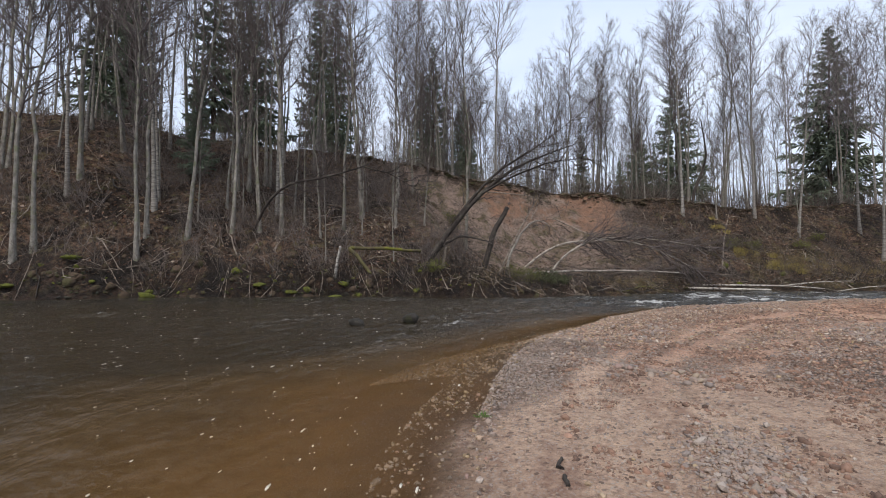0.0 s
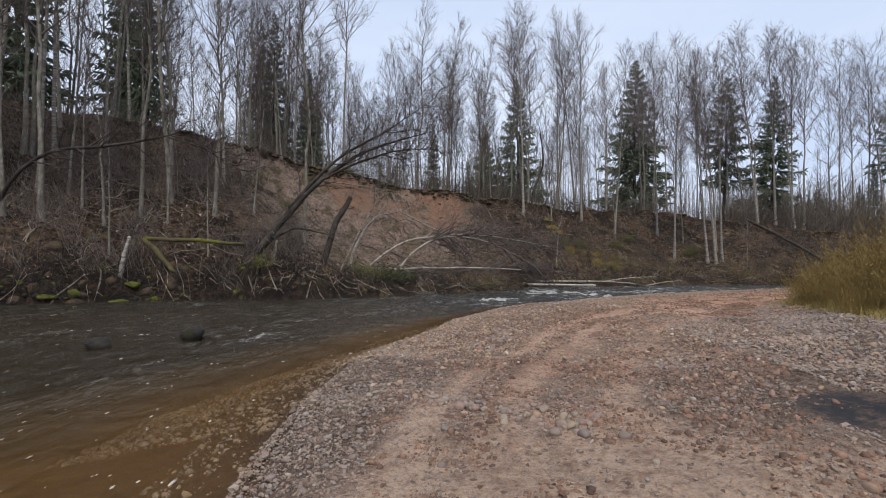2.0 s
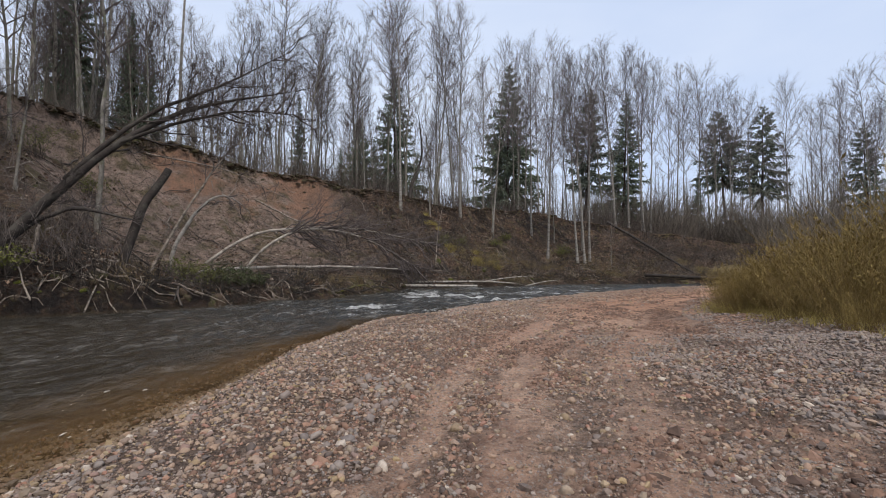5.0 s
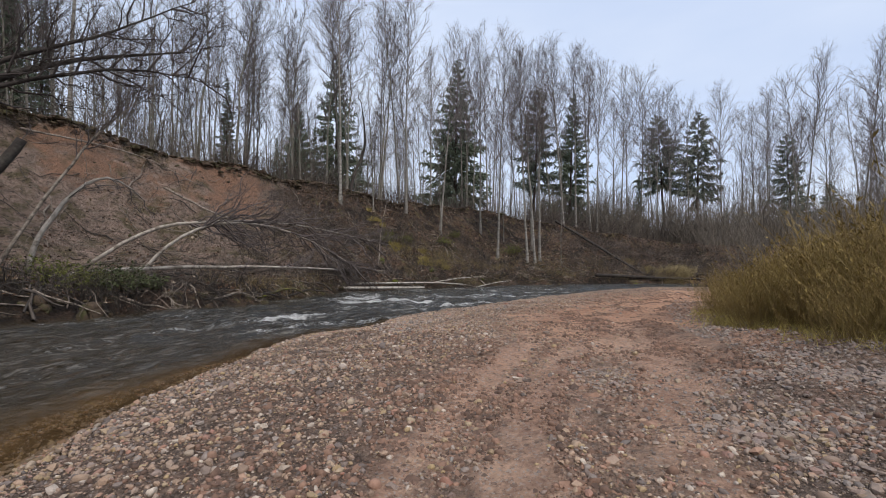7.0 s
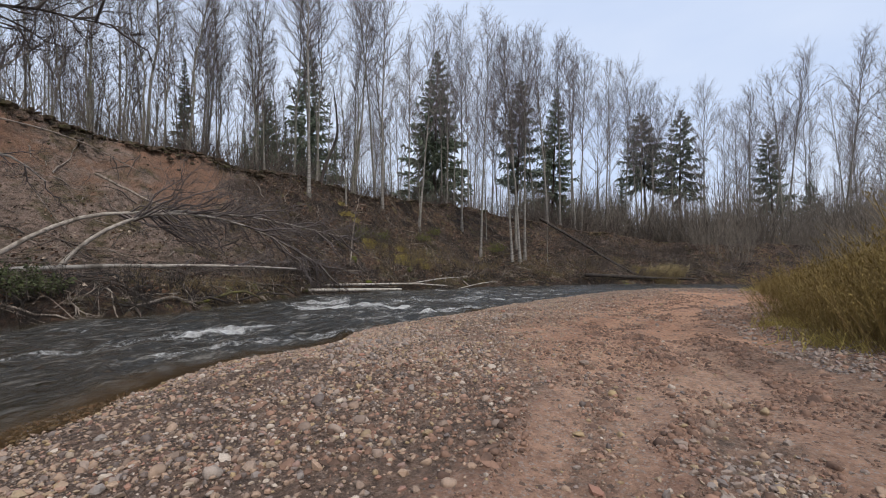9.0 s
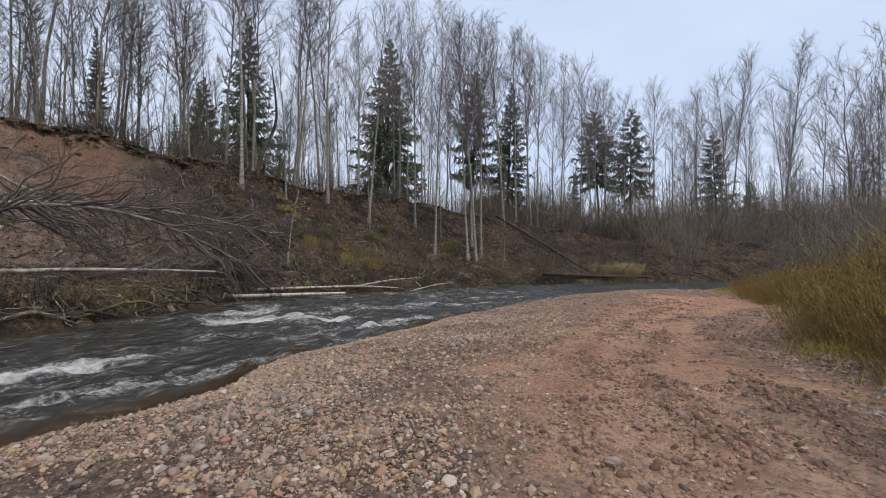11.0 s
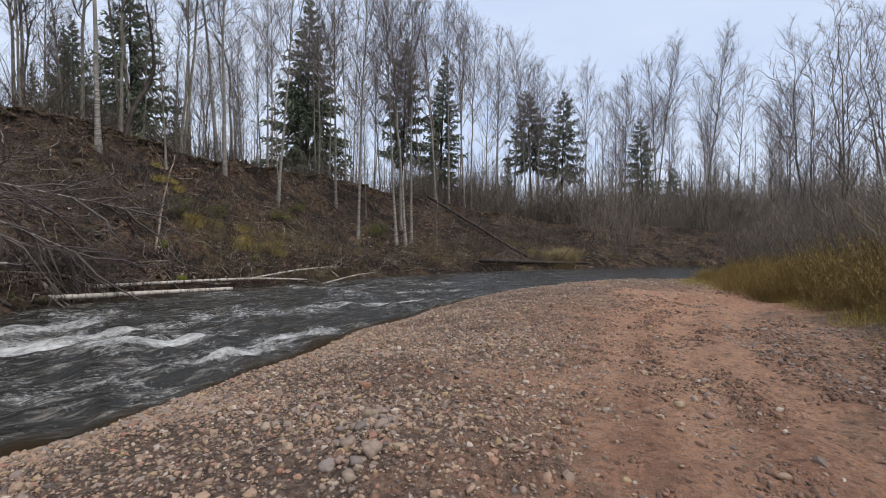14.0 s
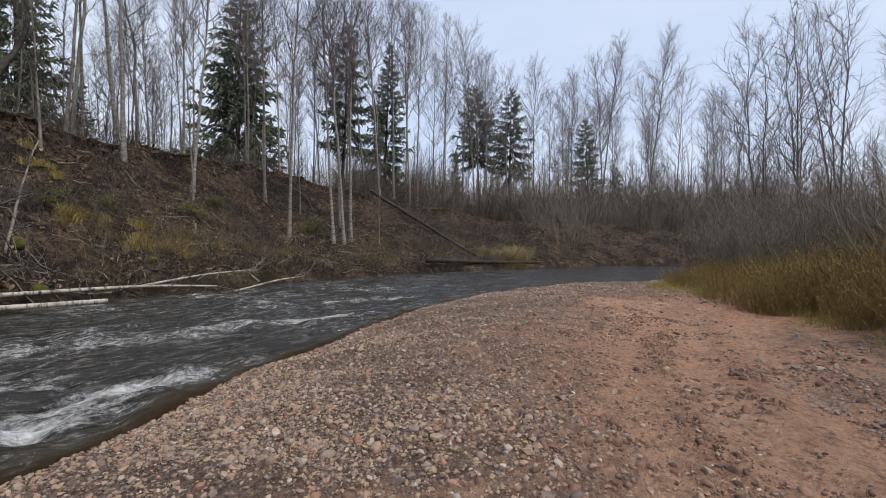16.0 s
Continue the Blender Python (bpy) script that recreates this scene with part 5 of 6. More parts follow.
# ---------------------------------------------------------------- leafy shrubs and grass tufts
def leafy_shrub(x, y, tall, leaves, label, seed):
    r = np.random.default_rng(seed)
    bush = thing("leafy_shrub", label, "shrub", pose(x, y, float(height(x, y))))
    n = 26
    root = r.normal(0, 0.18, (n, 3)) * np.array([1, 1, 0.1])
    way = unit(np.concatenate([r.normal(0, 0.45, (n, 2)), np.ones((n, 1))], 1))
    h = Heap()
    p = spray(h, root, way, r.uniform(0.5, 1.0, n) * tall, np.full(n, 0.014), 4, 3, -0.1, 0.05, r)
    ro, wa, f = side_shoots(p, 5, 0.3, r, 0.1, 0.8, 0.6)
    q = spray(h, ro, wa, r.uniform(0.15, 0.4, len(ro)) * tall, np.full(len(ro), 0.008), 2, 3, 0, 0.05, r)
    part("crown", h.mesh("crown"), M_BRUSH, bush)
    ro, wa, f = side_shoots(q, 5, 0.1, r, -0.2, 0.9, 0.4)
    le = r.uniform(0.05, 0.11, len(ro))
    side = unit(np.cross(wa, r.normal(0, 1, wa.shape)))
    v = np.stack([ro, ro + wa * (le * 0.5)[:, None] + side * (le * 0.35)[:, None], ro + wa * le[:, None], ro + wa * (le * 0.5)[:, None] - side * (le * 0.35)[:, None]], 1)
    part("foliage", Heap().add(v.reshape(-1, 3), np.arange(len(ro))[:, None] * 4 + np.arange(4)).mesh("foliage", False), leaves, bush)


leafy_shrub(-1.6, 38.5, 2.6, M_LEAFY, "yellow-green leafy shrub high on the slope", 401)
leafy_shrub(0.6, 38.0, 1.6, M_LEAFY, "yellow-green leafy shrub high on the slope", 402)
leafy_shrub(24.8, 39.2, 1.3, M_LEAFY, "yellowing leafy shrub on the downstream bank", 403)
leafy_shrub(26.9, 39.6, 1.2, M_LEAFY, "yellowing leafy shrub on the downstream bank", 404)
leafy_shrub(40.5, 39.9, 1.2, M_LEAFY, "yellowing leafy shrub among the birches", 405)
leafy_shrub(4.6, 29.2, 1.3, M_LEAFY, "yellow-green shrub at the foot of the slide", 406)
leafy_shrub(-0.6, 26.9, 1.1, M_LEAFY, "yellow-green shrub at the water's edge", 407)
leafy_shrub(41.4, 40.1, 1.4, M_LEAFY, "yellowing leafy shrub among the birches", 409)
leafy_shrub(31.3, 39.8, 1.0, M_LEAFY, "yellowing leafy shrub on the downstream bank", 410)
leafy_shrub(34.3, 41.6, 1.0, M_LEAFY, "yellowing leafy shrub on the downstream bank", 411)
for k, (x, y, s) in enumerate([(6.9, 28.7, 0.9), (6.2, 28.5, 1.0), (7.5, 28.9, 0.7), (5.9, 29.4, 1.1), (6.8, 29.6, 1.0)]):
    leafy_shrub(x, y, s, M_GREEN, "dark green leafy growth at the foot of the slide", 430 + k)
leafy_shrub(5.6, 28.6, 1.1, M_LEAFY, "green shrub at the foot of the slide", 408)


def grass_tuft(x, y, tall, count, seed, material=None, label="tuft of pale dry grass on the bank", blade=0.009):
    r = np.random.default_rng(seed)
    root = np.concatenate([r.normal(0, 0.22 * tall, (count, 2)), np.full((count, 1), -0.05)], 1)
    way = unit(np.concatenate([r.normal(0, 0.35, (count, 2)), np.ones((count, 1))], 1))
    h = Heap()
    spray(h, root, way, r.uniform(0.5, 1.1, count) * tall, np.full(count, blade), 4, 3, -0.35, 0.03, r)
    ob = tagged(part("grass_tuft", h.mesh("grass_tuft"), material or M_GRASS), label, "grass", "grass tufts", "stuff")
    ob.matrix_basis = pose(x, y, float(max(height(x, y), water_level(x, y))))


r_g = np.random.default_rng(71)
for k, (x, y, s) in enumerate([(49.3, 27.3, 1.3), (48.6, 27.9, 1.1), (50.3, 28.6, 1.2), (50.6, 30.6, 1.2), (51.2, 32.8, 1.1), (33.6, 37.7, 0.9), (32.4, 37.2, 1.0), (31.0, 37.0, 0.9), (28.5, 37.4, 0.9), (29.5, 37.6, 1.0), (30.3, 35.8, 0.8), (34.9, 36.6, 0.8), (26.2, 38.8, 0.8), (36.3, 37.4, 0.8), (26.0, 38.9, 0.8), (26.3, 37.9, 0.8), (27.4, 37.4, 0.9), (28.1, 36.4, 0.9), (24.3, 38.2, 0.7), (28.3, 38.1, 0.8), (49.5, 27.0, 1.4), (50.0, 26.8, 1.4), (49.0, 27.5, 1.3)]):
    for _ in range(2):
        grass_tuft(x + r_g.normal(0, 0.4), y + r_g.normal(0, 0.4), s * r_g.uniform(0.8, 1.1), 110, 420 + k)
for k, (x, y, s) in enumerate([(25.8, 39.3, 0.8), (26.0, 39.0, 0.7), (25.2, 38.7, 0.7), (27.6, 37.0, 0.9), (27.2, 37.4, 0.8), (28.2, 36.7, 0.8), (25.6, 43.0, 0.7), (26.3, 42.6, 0.6), (51.0, 30.3, 1.1), (51.6, 29.6, 1.0)]):
    for _ in range(3):
        grass_tuft(x + r_g.normal(0, 0.35), y + r_g.normal(0, 0.35), s * r_g.uniform(0.7, 1.1), 150, 460 + k, M_YELLOWGRASS, "tuft of yellowing grass on the downstream bank", 0.013)
for k, (x, y, s) in enumerate([(51.4, 27.3, 1.5), (51.0, 27.5, 1.4), (51.8, 27.0, 1.4), (50.6, 27.2, 1.3), (51.4, 27.9, 1.5)]):
    grass_tuft(x, y, s * 1.35, 280, 480 + k, M_STRAW, "thick tuft of pale straw at the water's edge", 0.02)
grass_tuft(0.5, 5.15, 0.14, 60, 440, M_SPROUT, "small bright green water plant at the shore")

# ---------------------------------------------------------------- woods in the distance


def far_woods(n, a0, a1, r0, r1, seed):
    """Bare trees far off, joined."""
    r = np.random.default_rng(seed)
    a, rad = r.uniform(a0, a1, n), r0 + (r1 - r0) * r.random(n)
    x, y = CX + rad * np.cos(np.radians(a)), CY + rad * np.sin(np.radians(a))
    tall = r.uniform(13, 22, n)
    h = Heap()
    k = 5
    s = np.linspace(0, 1, k)
    p = np.stack([x, y, height(x, y) - 0.3], -1)[:, None] + np.array([0, 0, 1.0]) * (tall[:, None] * s)[..., None]
    p[:, 1:, :2] += np.cumsum(r.normal(0, 0.18, (n, k - 1, 2)), 1)
    h.tubes(p, 0.13 * (1.02 - s)[None] * np.ones((n, 1)), 4)
    ro, wa, f = side_shoots(p, 18, 0.12, r, 0.5, 0.8, 0.6)
    le = r.uniform(1.2, 3.2, len(ro)) * (1.15 - f)
    q = spray(h, ro, wa, le + 0.5, np.full(len(ro), 0.035), 3, 3, 0.1, 0.05, r)
    ro, wa, f = side_shoots(q, 2, 0.3, r, 0.3, 0.8, 0.7)
    spray(h, ro, wa, r.uniform(0.5, 1.4, len(ro)), np.full(len(ro), 0.025), 2, 3, 0, 0, r)
    return tagged(part("far_woods", h.mesh("far_woods"), M_HAZE), "grey bare woods in the distance, paled by painted haze", "woods", kind="stuff")


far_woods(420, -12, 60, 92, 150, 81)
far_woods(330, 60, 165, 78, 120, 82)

# ---------------------------------------------------------------- turf edge of the bank


def turf_edge(a0, a1, seed, size):
    """Ragged clods and hanging roots along the rim."""
    r = np.random.default_rng(seed)
    n = int((a1 - a0) * 34)
    a = r.uniform(a0, a1, n)
    g = np.linspace(-4, 4, 81)
    x0 = CX + (around(a, RIM_A, RIM_R)[:, None] + g) * np.cos(np.radians(a))[:, None]
    y0 = CY + (around(a, RIM_A, RIM_R)[:, None] + g) * np.sin(np.radians(a))[:, None]
    _, rr, _, _, rim = lines(x0, y0)
    k = np.abs(rr - rim).argmin(1)
    rad = rr[np.arange(n), k] + r.normal(0.1, 0.5, n)
    x, y = CX + rad * np.cos(np.radians(a)), CY + rad * np.sin(np.radians(a))
    z = height(CX + (rad + 0.5) * np.cos(np.radians(a)), CY + (rad + 0.5) * np.sin(np.radians(a)))
    h = Heap()
    p = stone_shape(1, r, n) * (size * np.clip(r.lognormal(-0.4, 0.5, n), 0.25, 1.6))[:, None, None]
    ang = r.uniform(0, 2 * np.pi, n)
    c, s = np.cos(ang)[:, None], np.sin(ang)[:, None]
    q = np.stack([p[..., 0] * c - p[..., 1] * s, p[..., 0] * s + p[..., 1] * c, p[..., 2] * 0.7], -1) + np.stack([x, y, z - 0.16], -1)[:, None]
    v, t = BALLS[1]
    h.add(q.reshape(-1, 3), None, (np.arange(n)[:, None, None] * len(v) + t).reshape(-1, 3))
    root = np.stack([x, y, z - 0.1], -1)
    out = np.stack([-np.cos(np.radians(a)), -np.sin(np.radians(a)), np.full(n, -1.2)], -1)
    spray(h, root, unit(out + r.normal(0, 0.4, (n, 3))), r.uniform(0.3, 1.3, n), np.full(n, 0.014), 4, 3, -0.2, 0.06, r)
    return tagged(part("turf_edge", h.mesh("turf_edge", False), M_TURF), "dark ragged turf and hanging roots along the top of the bank", "turf", kind="stuff")


def fallen_sticks(n, a0, a1, seed, material, label):
    """Dead sticks and thin stems lying about on the bank."""
    r = np.random.default_rng(seed)
    a = r.uniform(a0, a1, n)
    foot, rim = around(a, FOOT_A, FOOT_R), around(a, RIM_A, RIM_R)
    rad = foot + 0.3 + (rim - foot) * r.random(n) ** 1.5
    x, y = CX + rad * np.cos(np.radians(a)), CY + rad * np.sin(np.radians(a))
    turn, le = r.uniform(0, 2 * np.pi, n), r.uniform(0.4, 2.6, n)
    s = np.linspace(-0.5, 0.5, 6)
    px = x[:, None] + np.cos(turn)[:, None] * le[:, None] * s + r.normal(0, 0.05, (n, 6))
    py = y[:, None] + np.sin(turn)[:, None] * le[:, None] * s + r.normal(0, 0.05, (n, 6))
    h = Heap()
    h.tubes(np.stack([px, py, height(px, py) + r.uniform(0.02, 0.22, n)[:, None]], -1), (np.clip(r.lognormal(-3.95, 0.5, n), 0.01, 0.06)[:, None] * np.linspace(1, 0.4, 6)), 5)
    return tagged(part("fallen_sticks", h.mesh("fallen_sticks"), material), label, "sticks", kind="stuff")


# ---------------------------------------------------------------- stones


def ball(level):
    bm = bmesh.new()
    bmesh.ops.create_icosphere(bm, subdivisions=level, radius=1.0)
    v = np.array([q.co[:] for q in bm.verts])
    t = np.array([[q.index for q in f.verts] for f in bm.faces])
    bm.free()
    return v, t


OCTA = np.array([[1, 0, 0], [-1, 0, 0], [0, 1, 0], [0, -1, 0], [0, 0, 1], [0, 0, -1]], float)
OCTA_FACES = np.array([[4, 0, 2], [4, 2, 1], [4, 1, 3], [4, 3, 0], [5, 2, 0], [5, 1, 2], [5, 3, 1], [5, 0, 3]])
BALLS = {0: (OCTA, OCTA_FACES), 1: ball(1), 2: ball(2)}


def stone_shape(level, r, n):
    """n uneven rounded stones of unit size: (n, V, 3)."""
    v, t = BALLS[level]
    d = unit(r.normal(0, 1, (n, 8, 3)))
    cut = r.uniform(0.45, 0.85, (n, 8))
    p = np.broadcast_to(v, (n, *v.shape)).copy()
    for k in range(8):
        over = np.maximum((p * d[:, k, None]).sum(-1) - cut[:, k, None], 0)
        p -= 0.9 * over[..., None] * d[:, k, None]
    p *= (1 + r.normal(0, 0.06 if level > 1 else 0.13, (n, len(v))))[..., None]
    return p * np.stack([np.ones(n), r.uniform(0.6, 0.95, n), r.uniform(0.5, 0.85, n)], -1)[:, None]


def stone_heap(x, y, size, level, r, sink=0.35):
    n = len(x)
    p = stone_shape(level, r, n) * size[:, None, None]
    ang, tip = r.uniform(0, 2 * np.pi, n), r.normal(0, 0.3, n)
    c, s = np.cos(tip)[:, None], np.sin(tip)[:, None]
    px, pz = p[..., 0] * c - p[..., 2] * s, p[..., 0] * s + p[..., 2] * c
    c, s = np.cos(ang)[:, None], np.sin(ang)[:, None]
    out = np.stack([px * c - p[..., 1] * s, px * s + p[..., 1] * c, pz], -1)
    out += np.stack([x, y, height(x, y) + size * (0.5 - sink) * 0.6], -1)[:, None]
    v, t = BALLS[level]
    if level == 1:
        t = t[v[t].mean(1)[:, 2] > -0.6]
    tri = (np.arange(n)[:, None, None] * len(v) + t).reshape(-1, 3)
    return out.reshape(-1, 3), tri


def on_bar(n, a0, a1, d0, d1, r):
    """Places on the gravel between two distances from the shore; fewer where sand lies."""
    a = r.uniform(a0, a1, n)
    rad = around(a, SHORE_A, SHORE_R) - d0 - (d1 - d0) * r.random(n) ** 1.3
    x, y = CX + rad * np.cos(np.radians(a)), CY + rad * np.sin(np.radians(a))
    sand = masks(x, y, height(x, y))["sand"] + 0.25 * wave(x, y, 0.8, 51)
    keep = (r.random(n) > np.clip(sand * 0.92, 0, 0.9)) & (masks(x, y, height(x, y))["ash"] < 0.4)
    clump = r.random(n) < 0.45 + 0.55 * ramp(wave(x, y, 1.3, 52), -0.4, 0.4)
    return x[keep & clump], y[keep & clump]


r_s = np.random.default_rng(61)
for material, label, batches in ((M_STONES, "loose pinkish-grey gravel covering the bar", ((150000, 48, 152, -0.4, 7.2, -4.25), (80000, 64, 108, -0.2, 5.2, -4.4), (18000, 176, 203, -0.1, 7.2, -4.3), (9000, 24, 50, 0.0, 9.0, -3.3))),
                                 (M_GREYSTONES, "fine grey gravel over the upstream shore and the inner side of the bar", ((17000, 46, 120, 8.6, 12.6, -3.95), (50000, 148, 178, -0.1, 5.5, -4.5), (36000, 112, 168, 5.8, 10.5, -4.1))),
                                 (M_BEDSTONES, "wet brown stones under the shallow water at the shore", ((15000, 98, 164, -2.6, 0.1, -3.75), (2200, 164, 200, -0.9, 0.1, -4.1)))):
    gravel = Heap()
    for count, a0, a1, d0, d1, mean in batches:
        x, y = on_bar(count, a0, a1, d0, d1, r_s)
        size = np.clip(r_s.lognormal(mean, 0.5, len(x)), 0.008, 0.06)
        for level, pick in ((0, size < 0.0195), (1, size >= 0.0195)):
            v, t = stone_heap(x[pick], y[pick], size[pick], level, r_s, 0.22)
            gravel.add(v, None, t)
    tagged(part("gravel", gravel.mesh("gravel", False), material), label, "gravel", kind="stuff")
pebbles = Heap()
x, y = on_bar(4200, 55, 160, 0.0, 7.5, r_s)
v, t = stone_heap(x, y, np.clip(r_s.lognormal(-3.4, 0.3, len(x)), 0.022, 0.07), 2, r_s, 0.35)
pebbles.add(v, None, t)
tagged(part("pebbles", pebbles.mesh("pebbles"), M_STONES), "larger rounded river pebbles among the gravel", "gravel", kind="stuff")



def pebble_bed(x0, y0, x1, y1, width, n, mean, label, seed):
    """A strip of washed pebbles between two places."""
    r = np.random.default_rng(seed)
    u = r.random(n)
    x, y = x0 + (x1 - x0) * u + r.normal(0, width, n), y0 + (y1 - y0) * u + r.normal(0, width, n)
    v, t = stone_heap(x, y, np.clip(r.lognormal(mean, 0.45, n), 0.008, 0.075), 2 if mean > -3.6 else 1, r, 0.2)
    tagged(part("pebbles", Heap().add(v, None, t).mesh("pebbles", mean > -3.6), M_GREYSTONES), label, "gravel", kind="stuff")


pebble_bed(2.5, 7.9, 3.7, 6.2, 0.16, 130, -3.25, "ridge of rounded grey pebbles pushed up beside the track", 331)
pebble_bed(14.6, 17.7, 15.6, 18.4, 0.14, 70, -3.25, "loose row of grey pebbles beside the track", 332)
pebble_bed(2.2, 3.3, 2.8, 4.5, 0.22, 1800, -4.1, "patch of fine grey gravel on the sand", 333)
pebble_bed(4.2, 9.9, 5.6, 11.9, 0.2, 160, -3.5, "ridge of pebbles between the wheel ruts", 334)
pebble_bed(10.2, 17.0, 12.6, 18.6, 0.35, 150, -3.3, "large rounded pebbles near the shore", 335)
# crumbled clods on the sandy lane
n = 105000
a = r_s.uniform(48, 203, n)
rad = around(a, LANE_A, LANE_R) + r_s.normal(0, 2.3, n)
keep = (rad < around(a, SHORE_A, SHORE_R) - 0.8) & (rad > 6.5)
a, rad = a[keep], rad[keep]
x, y = CX + rad * np.cos(np.radians(a)), CY + rad * np.sin(np.radians(a))
cover = masks(x, y, height(x, y))
keep = wave(x, y, 0.6, 55) + 0.7 * wave(x, y, 0.22, 56) + 0.7 * cover["churn"] - 0.9 * wheel_ruts(x, y, a, rad) > -0.05
x, y = x[keep], y[keep]
size = np.clip(r_s.lognormal(-4.3, 0.6, len(x)), 0.006, 0.06)
crumbs = Heap()
for level, pick in ((0, size < 0.016), (1, size >= 0.016)):
    v, t = stone_heap(x[pick], y[pick], size[pick], level, r_s, 0.4)
    crumbs.add(v, None, t)
tagged(part("sand_clods", crumbs.mesh("sand_clods", True), M_CLOD), "crumbled reddish sandy clods on the track", "soil", kind="stuff")

# lumps of earth thrown up between the ruts
n = 15000
a = r_s.uniform(52, 168, n)
rad = around(a, LANE_A, LANE_R) + r_s.normal(0.2, 1.9, n)
x, y = CX + rad * np.cos(np.radians(a)), CY + rad * np.sin(np.radians(a))
keep = (wave(x, y, 0.9, 59) + 0.8 * wave(x, y, 0.35, 60) - 1.2 * wheel_ruts(x, y, a, rad) > 0.05) & (rad < around(a, SHORE_A, SHORE_R) - 1.5) & (rad > 7)
x, y = x[keep], y[keep]
v, t = stone_heap(x, y, np.clip(r_s.lognormal(-3.2, 0.45, len(x)), 0.02, 0.12), 1, r_s, 1.0)
tagged(part("earth_lumps", Heap().add(v, None, t).mesh("earth_lumps", False), M_CLOD), "low reddish lumps of earth churned up on the track", "soil", kind="stuff")

# stones that stand out one by one
SHAPES = []
for k in range(10):
    v, t = stone_shape(2, r_s, 1)[0], BALLS[2][1]
    SHAPES.append(np_mesh("stone", v, None, t))
    SHAPES[-1].materials.append(M_STONE)
x, y = on_bar(1500, 60, 178, 0.6, 7.5, r_s)
for k in range(min(290, len(x))):
    size = float(np.clip(r_s.lognormal(-3.1, 0.3), 0.035, 0.085))
    ob = part("stone", SHAPES[k % 10], None, ground)
    ob.matrix_basis = pose(float(x[k]), float(y[k]), float(height(x[k], y[k])) + size * 0.12, r_s.normal(0, 12), r_s.normal(0, 12), r_s.uniform(0, 360)) @ Matrix.Scale(size, 4)


turf_edge(80, 113, 301, 0.27)
turf_edge(36, 80, 302, 0.2)
turf_edge(113, 125, 303, 0.2)
fallen_sticks(500, 115, 160, 304, M_DEADWOOD, "grey dead sticks strewn over the wooded slope")
fallen_sticks(420, 26, 90, 305, M_DEADWOOD, "grey dead sticks strewn over the downstream bank")
fallen_sticks(260, 10, 46, 309, M_DARKWOOD, "dark branches lying on the bank where the river turns away")
fallen_sticks(300, 26, 160, 306, M_DARKWOOD, "dark rotting sticks on the bank")
fallen_sticks(200, 78, 113, 308, M_DEADWOOD, "grey dead sticks lying on the slide")
fallen_sticks(320, 80, 113, 307, M_BRUSH, "thin dead sticks strewn over the slide")


def clods(n, a0, a1, u0, u1, size, material, name, label, category, seed):
    """Lumps of turf and earth lying on the bank."""
    r = np.random.default_rng(seed)
    a = r.uniform(a0, a1, n)
    foot, rim = around(a, FOOT_A, FOOT_R), around(a, RIM_A, RIM_R)
    rad = foot + (rim - foot) * r.uniform(u0, u1, n)
    x, y = CX + rad * np.cos(np.radians(a)), CY + rad * np.sin(np.radians(a))
    v, t = stone_heap(x, y, size * np.clip(r.lognormal(-0.3, 0.6, n), 0.2, 2.2), 2, r, 1.1)
    tagged(part(name, Heap().add(v, None, t).mesh(name), material), label, category, kind="stuff")


clods(200, 78, 160, 0.0, 0.05, 0.2, M_TURF, "turf_clods", "dark wet lumps of turf along the waterline", "turf", 316)
clods(240, 80, 113, 0.05, 0.97, 0.1, M_TURF, "turf_clods", "dark clods of turf fallen down the slide", "turf", 311)
clods(420, 30, 82, 0.0, 0.9, 0.22, M_TURF, "turf_clods", "dark mossy lumps on the downstream bank", "turf", 312)
clods(380, 112, 160, 0.0, 0.8, 0.24, M_TURF, "turf_clods", "dark mossy lumps on the wooded slope", "turf", 313)
clods(60, 118, 160, 0.0, 0.1, 0.22, M_MOSS, "moss_cushions", "yellow-green moss cushions along the waterline", "moss", 314)
clods(26, 28, 75, 0.0, 0.3, 0.2, M_MOSS, "moss_cushions", "moss cushions on the downstream bank", "moss", 315)


def litter(n, a0, a1, u0, u1, size, material, label, seed):
    """Dead leaves lying singly on the bank, tilted and curled."""
    r = np.random.default_rng(seed)
    a = r.uniform(a0, a1, n)
    foot, rim = around(a, FOOT_A, FOOT_R), around(a, RIM_A, RIM_R)
    rad = foot + 0.6 + (rim - foot) * r.uniform(u0, u1, n)
    x, y = CX + rad * np.cos(np.radians(a)), CY + rad * np.sin(np.radians(a))
    keep = wave(x, y, 1.6, seed) + 0.7 * wave(x, y, 0.5, seed + 1) > -0.15
    x, y = x[keep], y[keep]
    n = len(x)
    at = np.stack([x, y, height(x, y) + 0.04], -1)
    le = size * np.clip(r.lognormal(0, 0.4, n), 0.4, 2.2)
    way = unit(r.normal(0, 1, (n, 3)) * np.array([1, 1, 0.6]))
    side = unit(np.cross(way, r.normal(0, 0.5, (n, 3)) + np.array([0, 0, 1.0]))) * (le * 0.32)[:, None]
    tip = way * le[:, None]
    curl = np.array([0, 0, 1.0]) * (le * 0.18)[:, None]
    v = np.stack([at - tip * 0.5, at + side + curl, at + tip * 0.5, at - side + curl], 1).reshape(-1, 3)
    base = np.arange(n)[:, None] * 4
    tri = np.concatenate([base + np.array([0, 1, 2]), base + np.array([0, 2, 3])])
    tagged(part("leaf_litter", Heap().add(v, None, tri).mesh("leaf_litter", False), material), label, "leaves", kind="stuff")


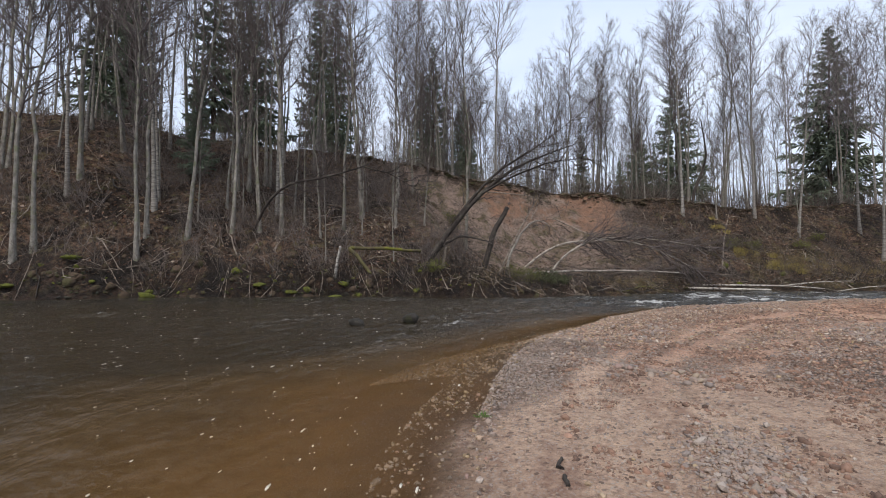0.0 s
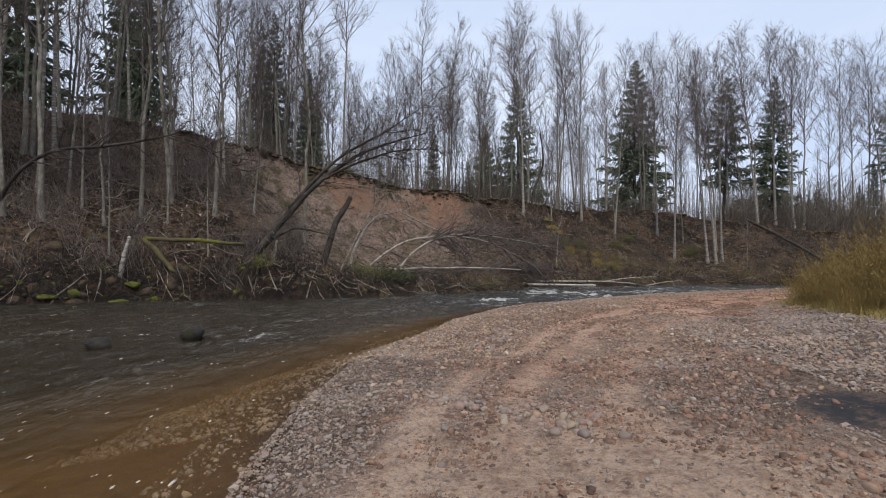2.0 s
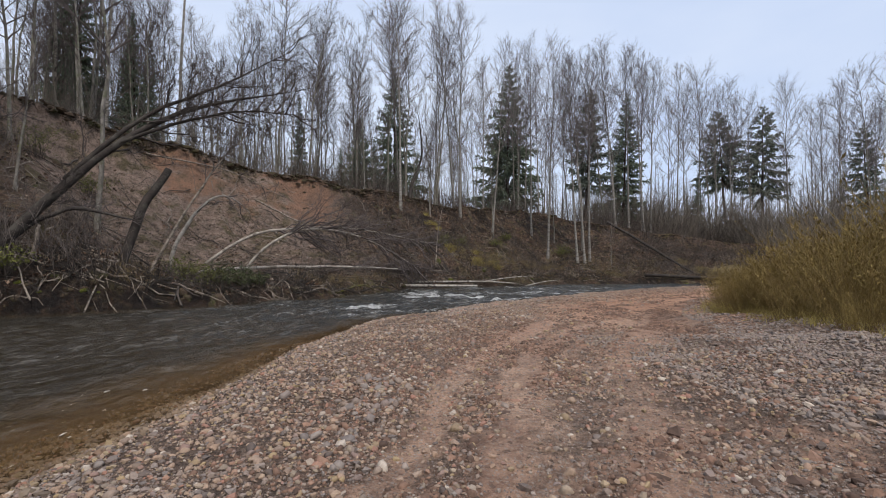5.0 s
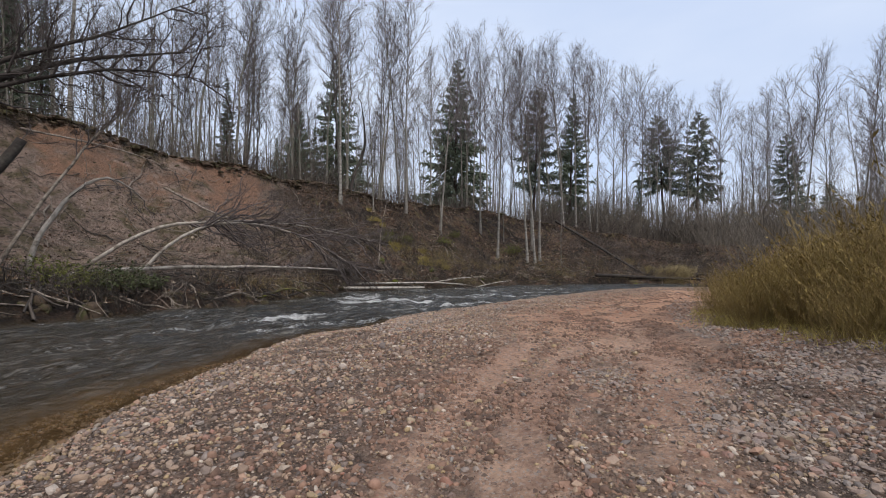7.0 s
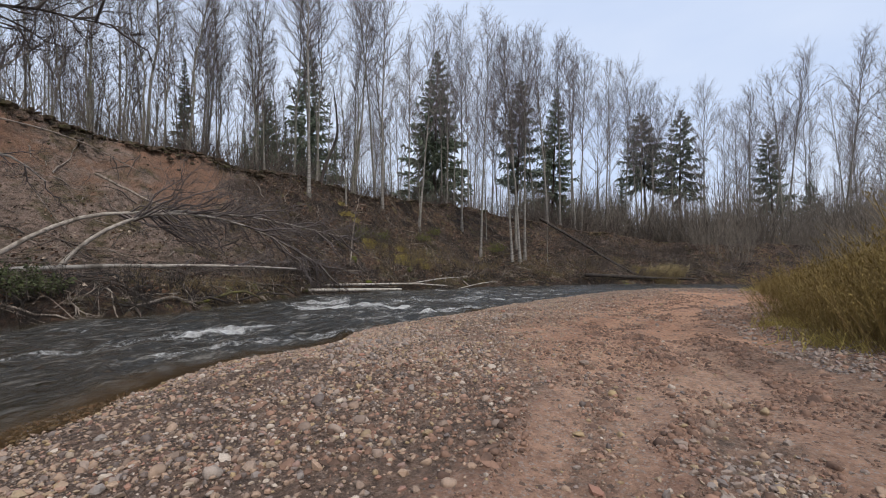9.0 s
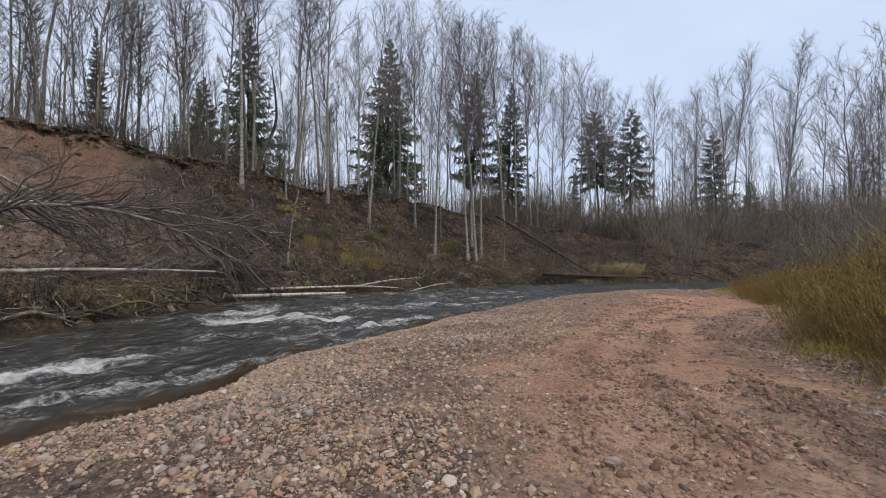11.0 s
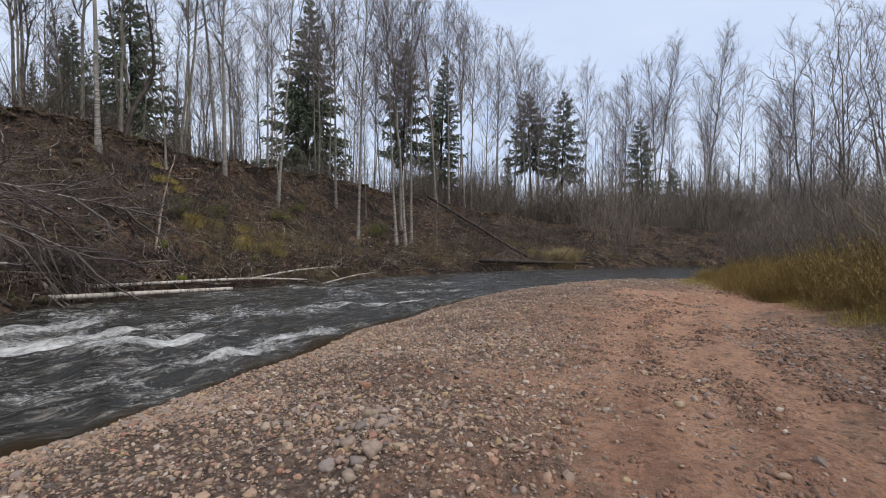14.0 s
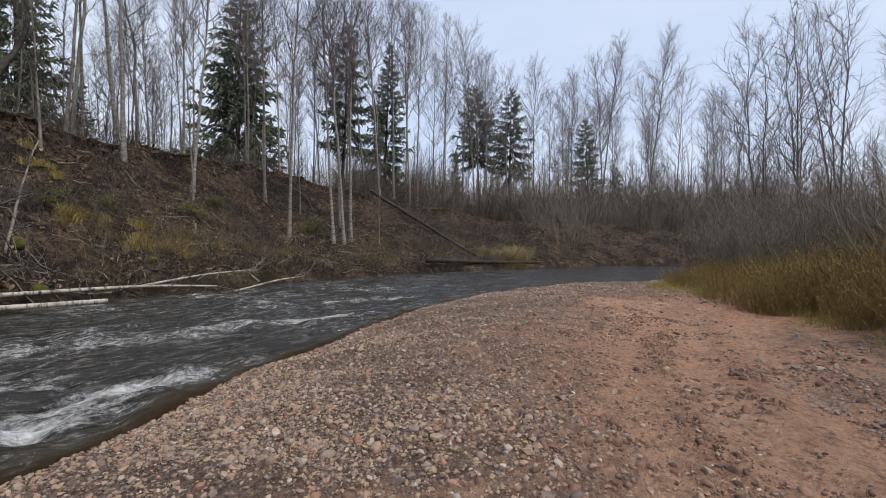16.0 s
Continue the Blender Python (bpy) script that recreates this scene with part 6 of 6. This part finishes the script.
litter(24000, 115, 160, 0.0, 1.0, 0.13, M_LITTER, "brown and grey dead leaves strewn over the wooded slope", 321)
litter(22000, 26, 84, 0.0, 1.02, 0.13, M_LITTER, "brown and grey dead leaves strewn over the downstream bank", 322)
litter(7000, 80, 118, 0.0, 0.75, 0.11, M_LITTER, "dead leaves and crumbs lying on the slide", 323)


def boulder(x, y, size, material, name, label, category, lift=0.2, seed=0, flat=1.0, tilt=0):
    r = np.random.default_rng(seed)
    v, t = BALLS[2]
    p = stone_shape(2, r, 1)[0] * size
    p[:, 2] *= flat
    if flat > 1.5:
        p[:, :2] *= (1.25 - 0.55 * np.clip(p[:, 2:] / (size * flat) + 0.2, -0.4, 1)) * np.array([1.25, 0.7])
    mesh = np_mesh(name, p, None, t, flat <= 1.5)
    ob = tagged(part(name, mesh, material), label, category)
    ob.matrix_basis = pose(x, y, float(max(height(x, y), water_level(x, y) - 0.1)) + lift, tilt, tilt * 0.8, 100 if tilt else r.uniform(0, 360))
    return ob


boulder(-0.95, 13.3, 0.42, M_WETROCK, "river_rock", "dark wet rock breaking the current", "rock", 0.2, 71, 1.0, 14)
boulder(-2.35, 12.7, 0.3, M_WETROCK, "river_rock", "low dark wet rock awash in the river", "rock", 0.14, 72)
for k, (px, py, s) in enumerate([(-19.5, 23.6, 0.6), (-15.6, 23.6, 0.65), (-10.0, 24.4, 0.5), (-8.4, 24.6, 0.45), (-6.0, 24.9, 0.5), (-22.0, 22.6, 0.5)]):
    boulder(px, py, s, M_MOSS, "mossy_rock", "low rock covered with yellow-green moss at the waterline", "rock", 0.08, 80 + k, 0.42)
bank_stones = Heap()
a = r_s.uniform(124, 160, 900)
rad = around(a, FOOT_A, FOOT_R) + r_s.normal(0.0, 0.5, 900)
x, y = CX + rad * np.cos(np.radians(a)), CY + rad * np.sin(np.radians(a))
v, t = stone_heap(x, y, np.clip(r_s.lognormal(-2.7, 0.5, 900), 0.04, 0.15), 2, r_s)
bank_stones.add(v, None, t)
tagged(part("bank_stones", bank_stones.mesh("bank_stones"), M_WETROCK), "dark wet stones along the far waterline", "stones", kind="stuff")

# foam flecks on the slack water
flecks = Heap()
n = 2200
a = 200 - 62 * r_s.random(n) ** 1.6
sh, fo2 = around(a, SHORE_A, SHORE_R), around(a, FOOT_A, FOOT_R)
rad = sh + 0.4 + np.minimum(fo2 - sh - 1, 22) * r_s.random(n) ** 1.3
x, y = CX + rad * np.cos(np.radians(a)), CY + rad * np.sin(np.radians(a))
v, t = stone_heap(x, y, np.clip(r_s.lognormal(-4.75, 0.5, n), 0.005, 0.028), 1, r_s)
v = v.reshape(n, -1, 3)
flow_way = np.stack([np.sin(np.radians(a)), -np.cos(np.radians(a))], -1)
mid_xy = v[..., :2].mean(1, keepdims=True)
long_part = ((v[..., :2] - mid_xy) * flow_way[:, None]).sum(-1, keepdims=True)
v[..., :2] += flow_way[:, None] * long_part * r_s.uniform(0.2, 3.5, n)[:, None, None]
v[..., 2] = (v[..., 2] - v[..., 2].mean(1, keepdims=True)) * 0.3 + (water_level(x, y) + 0.008)[:, None]
flecks.add(v.reshape(-1, 3), None, t)
tagged(part("foam_flecks", flecks.mesh("foam_flecks"), M_FOAM), "small pale foam flecks drifting on the slack water", "foam", kind="stuff")

# ---------------------------------------------------------------- small finds on the bar
branchy("stick", "short dark weathered stick lying on wet sand", "stick", [([(1.0, 3.5, -0.09), (1.03, 3.75, -0.07), (1.08, 4.0, -0.1)], [0.018, 0.02, 0.012])], 0, 0, M_DARKWOOD, M_TWIG, 501)
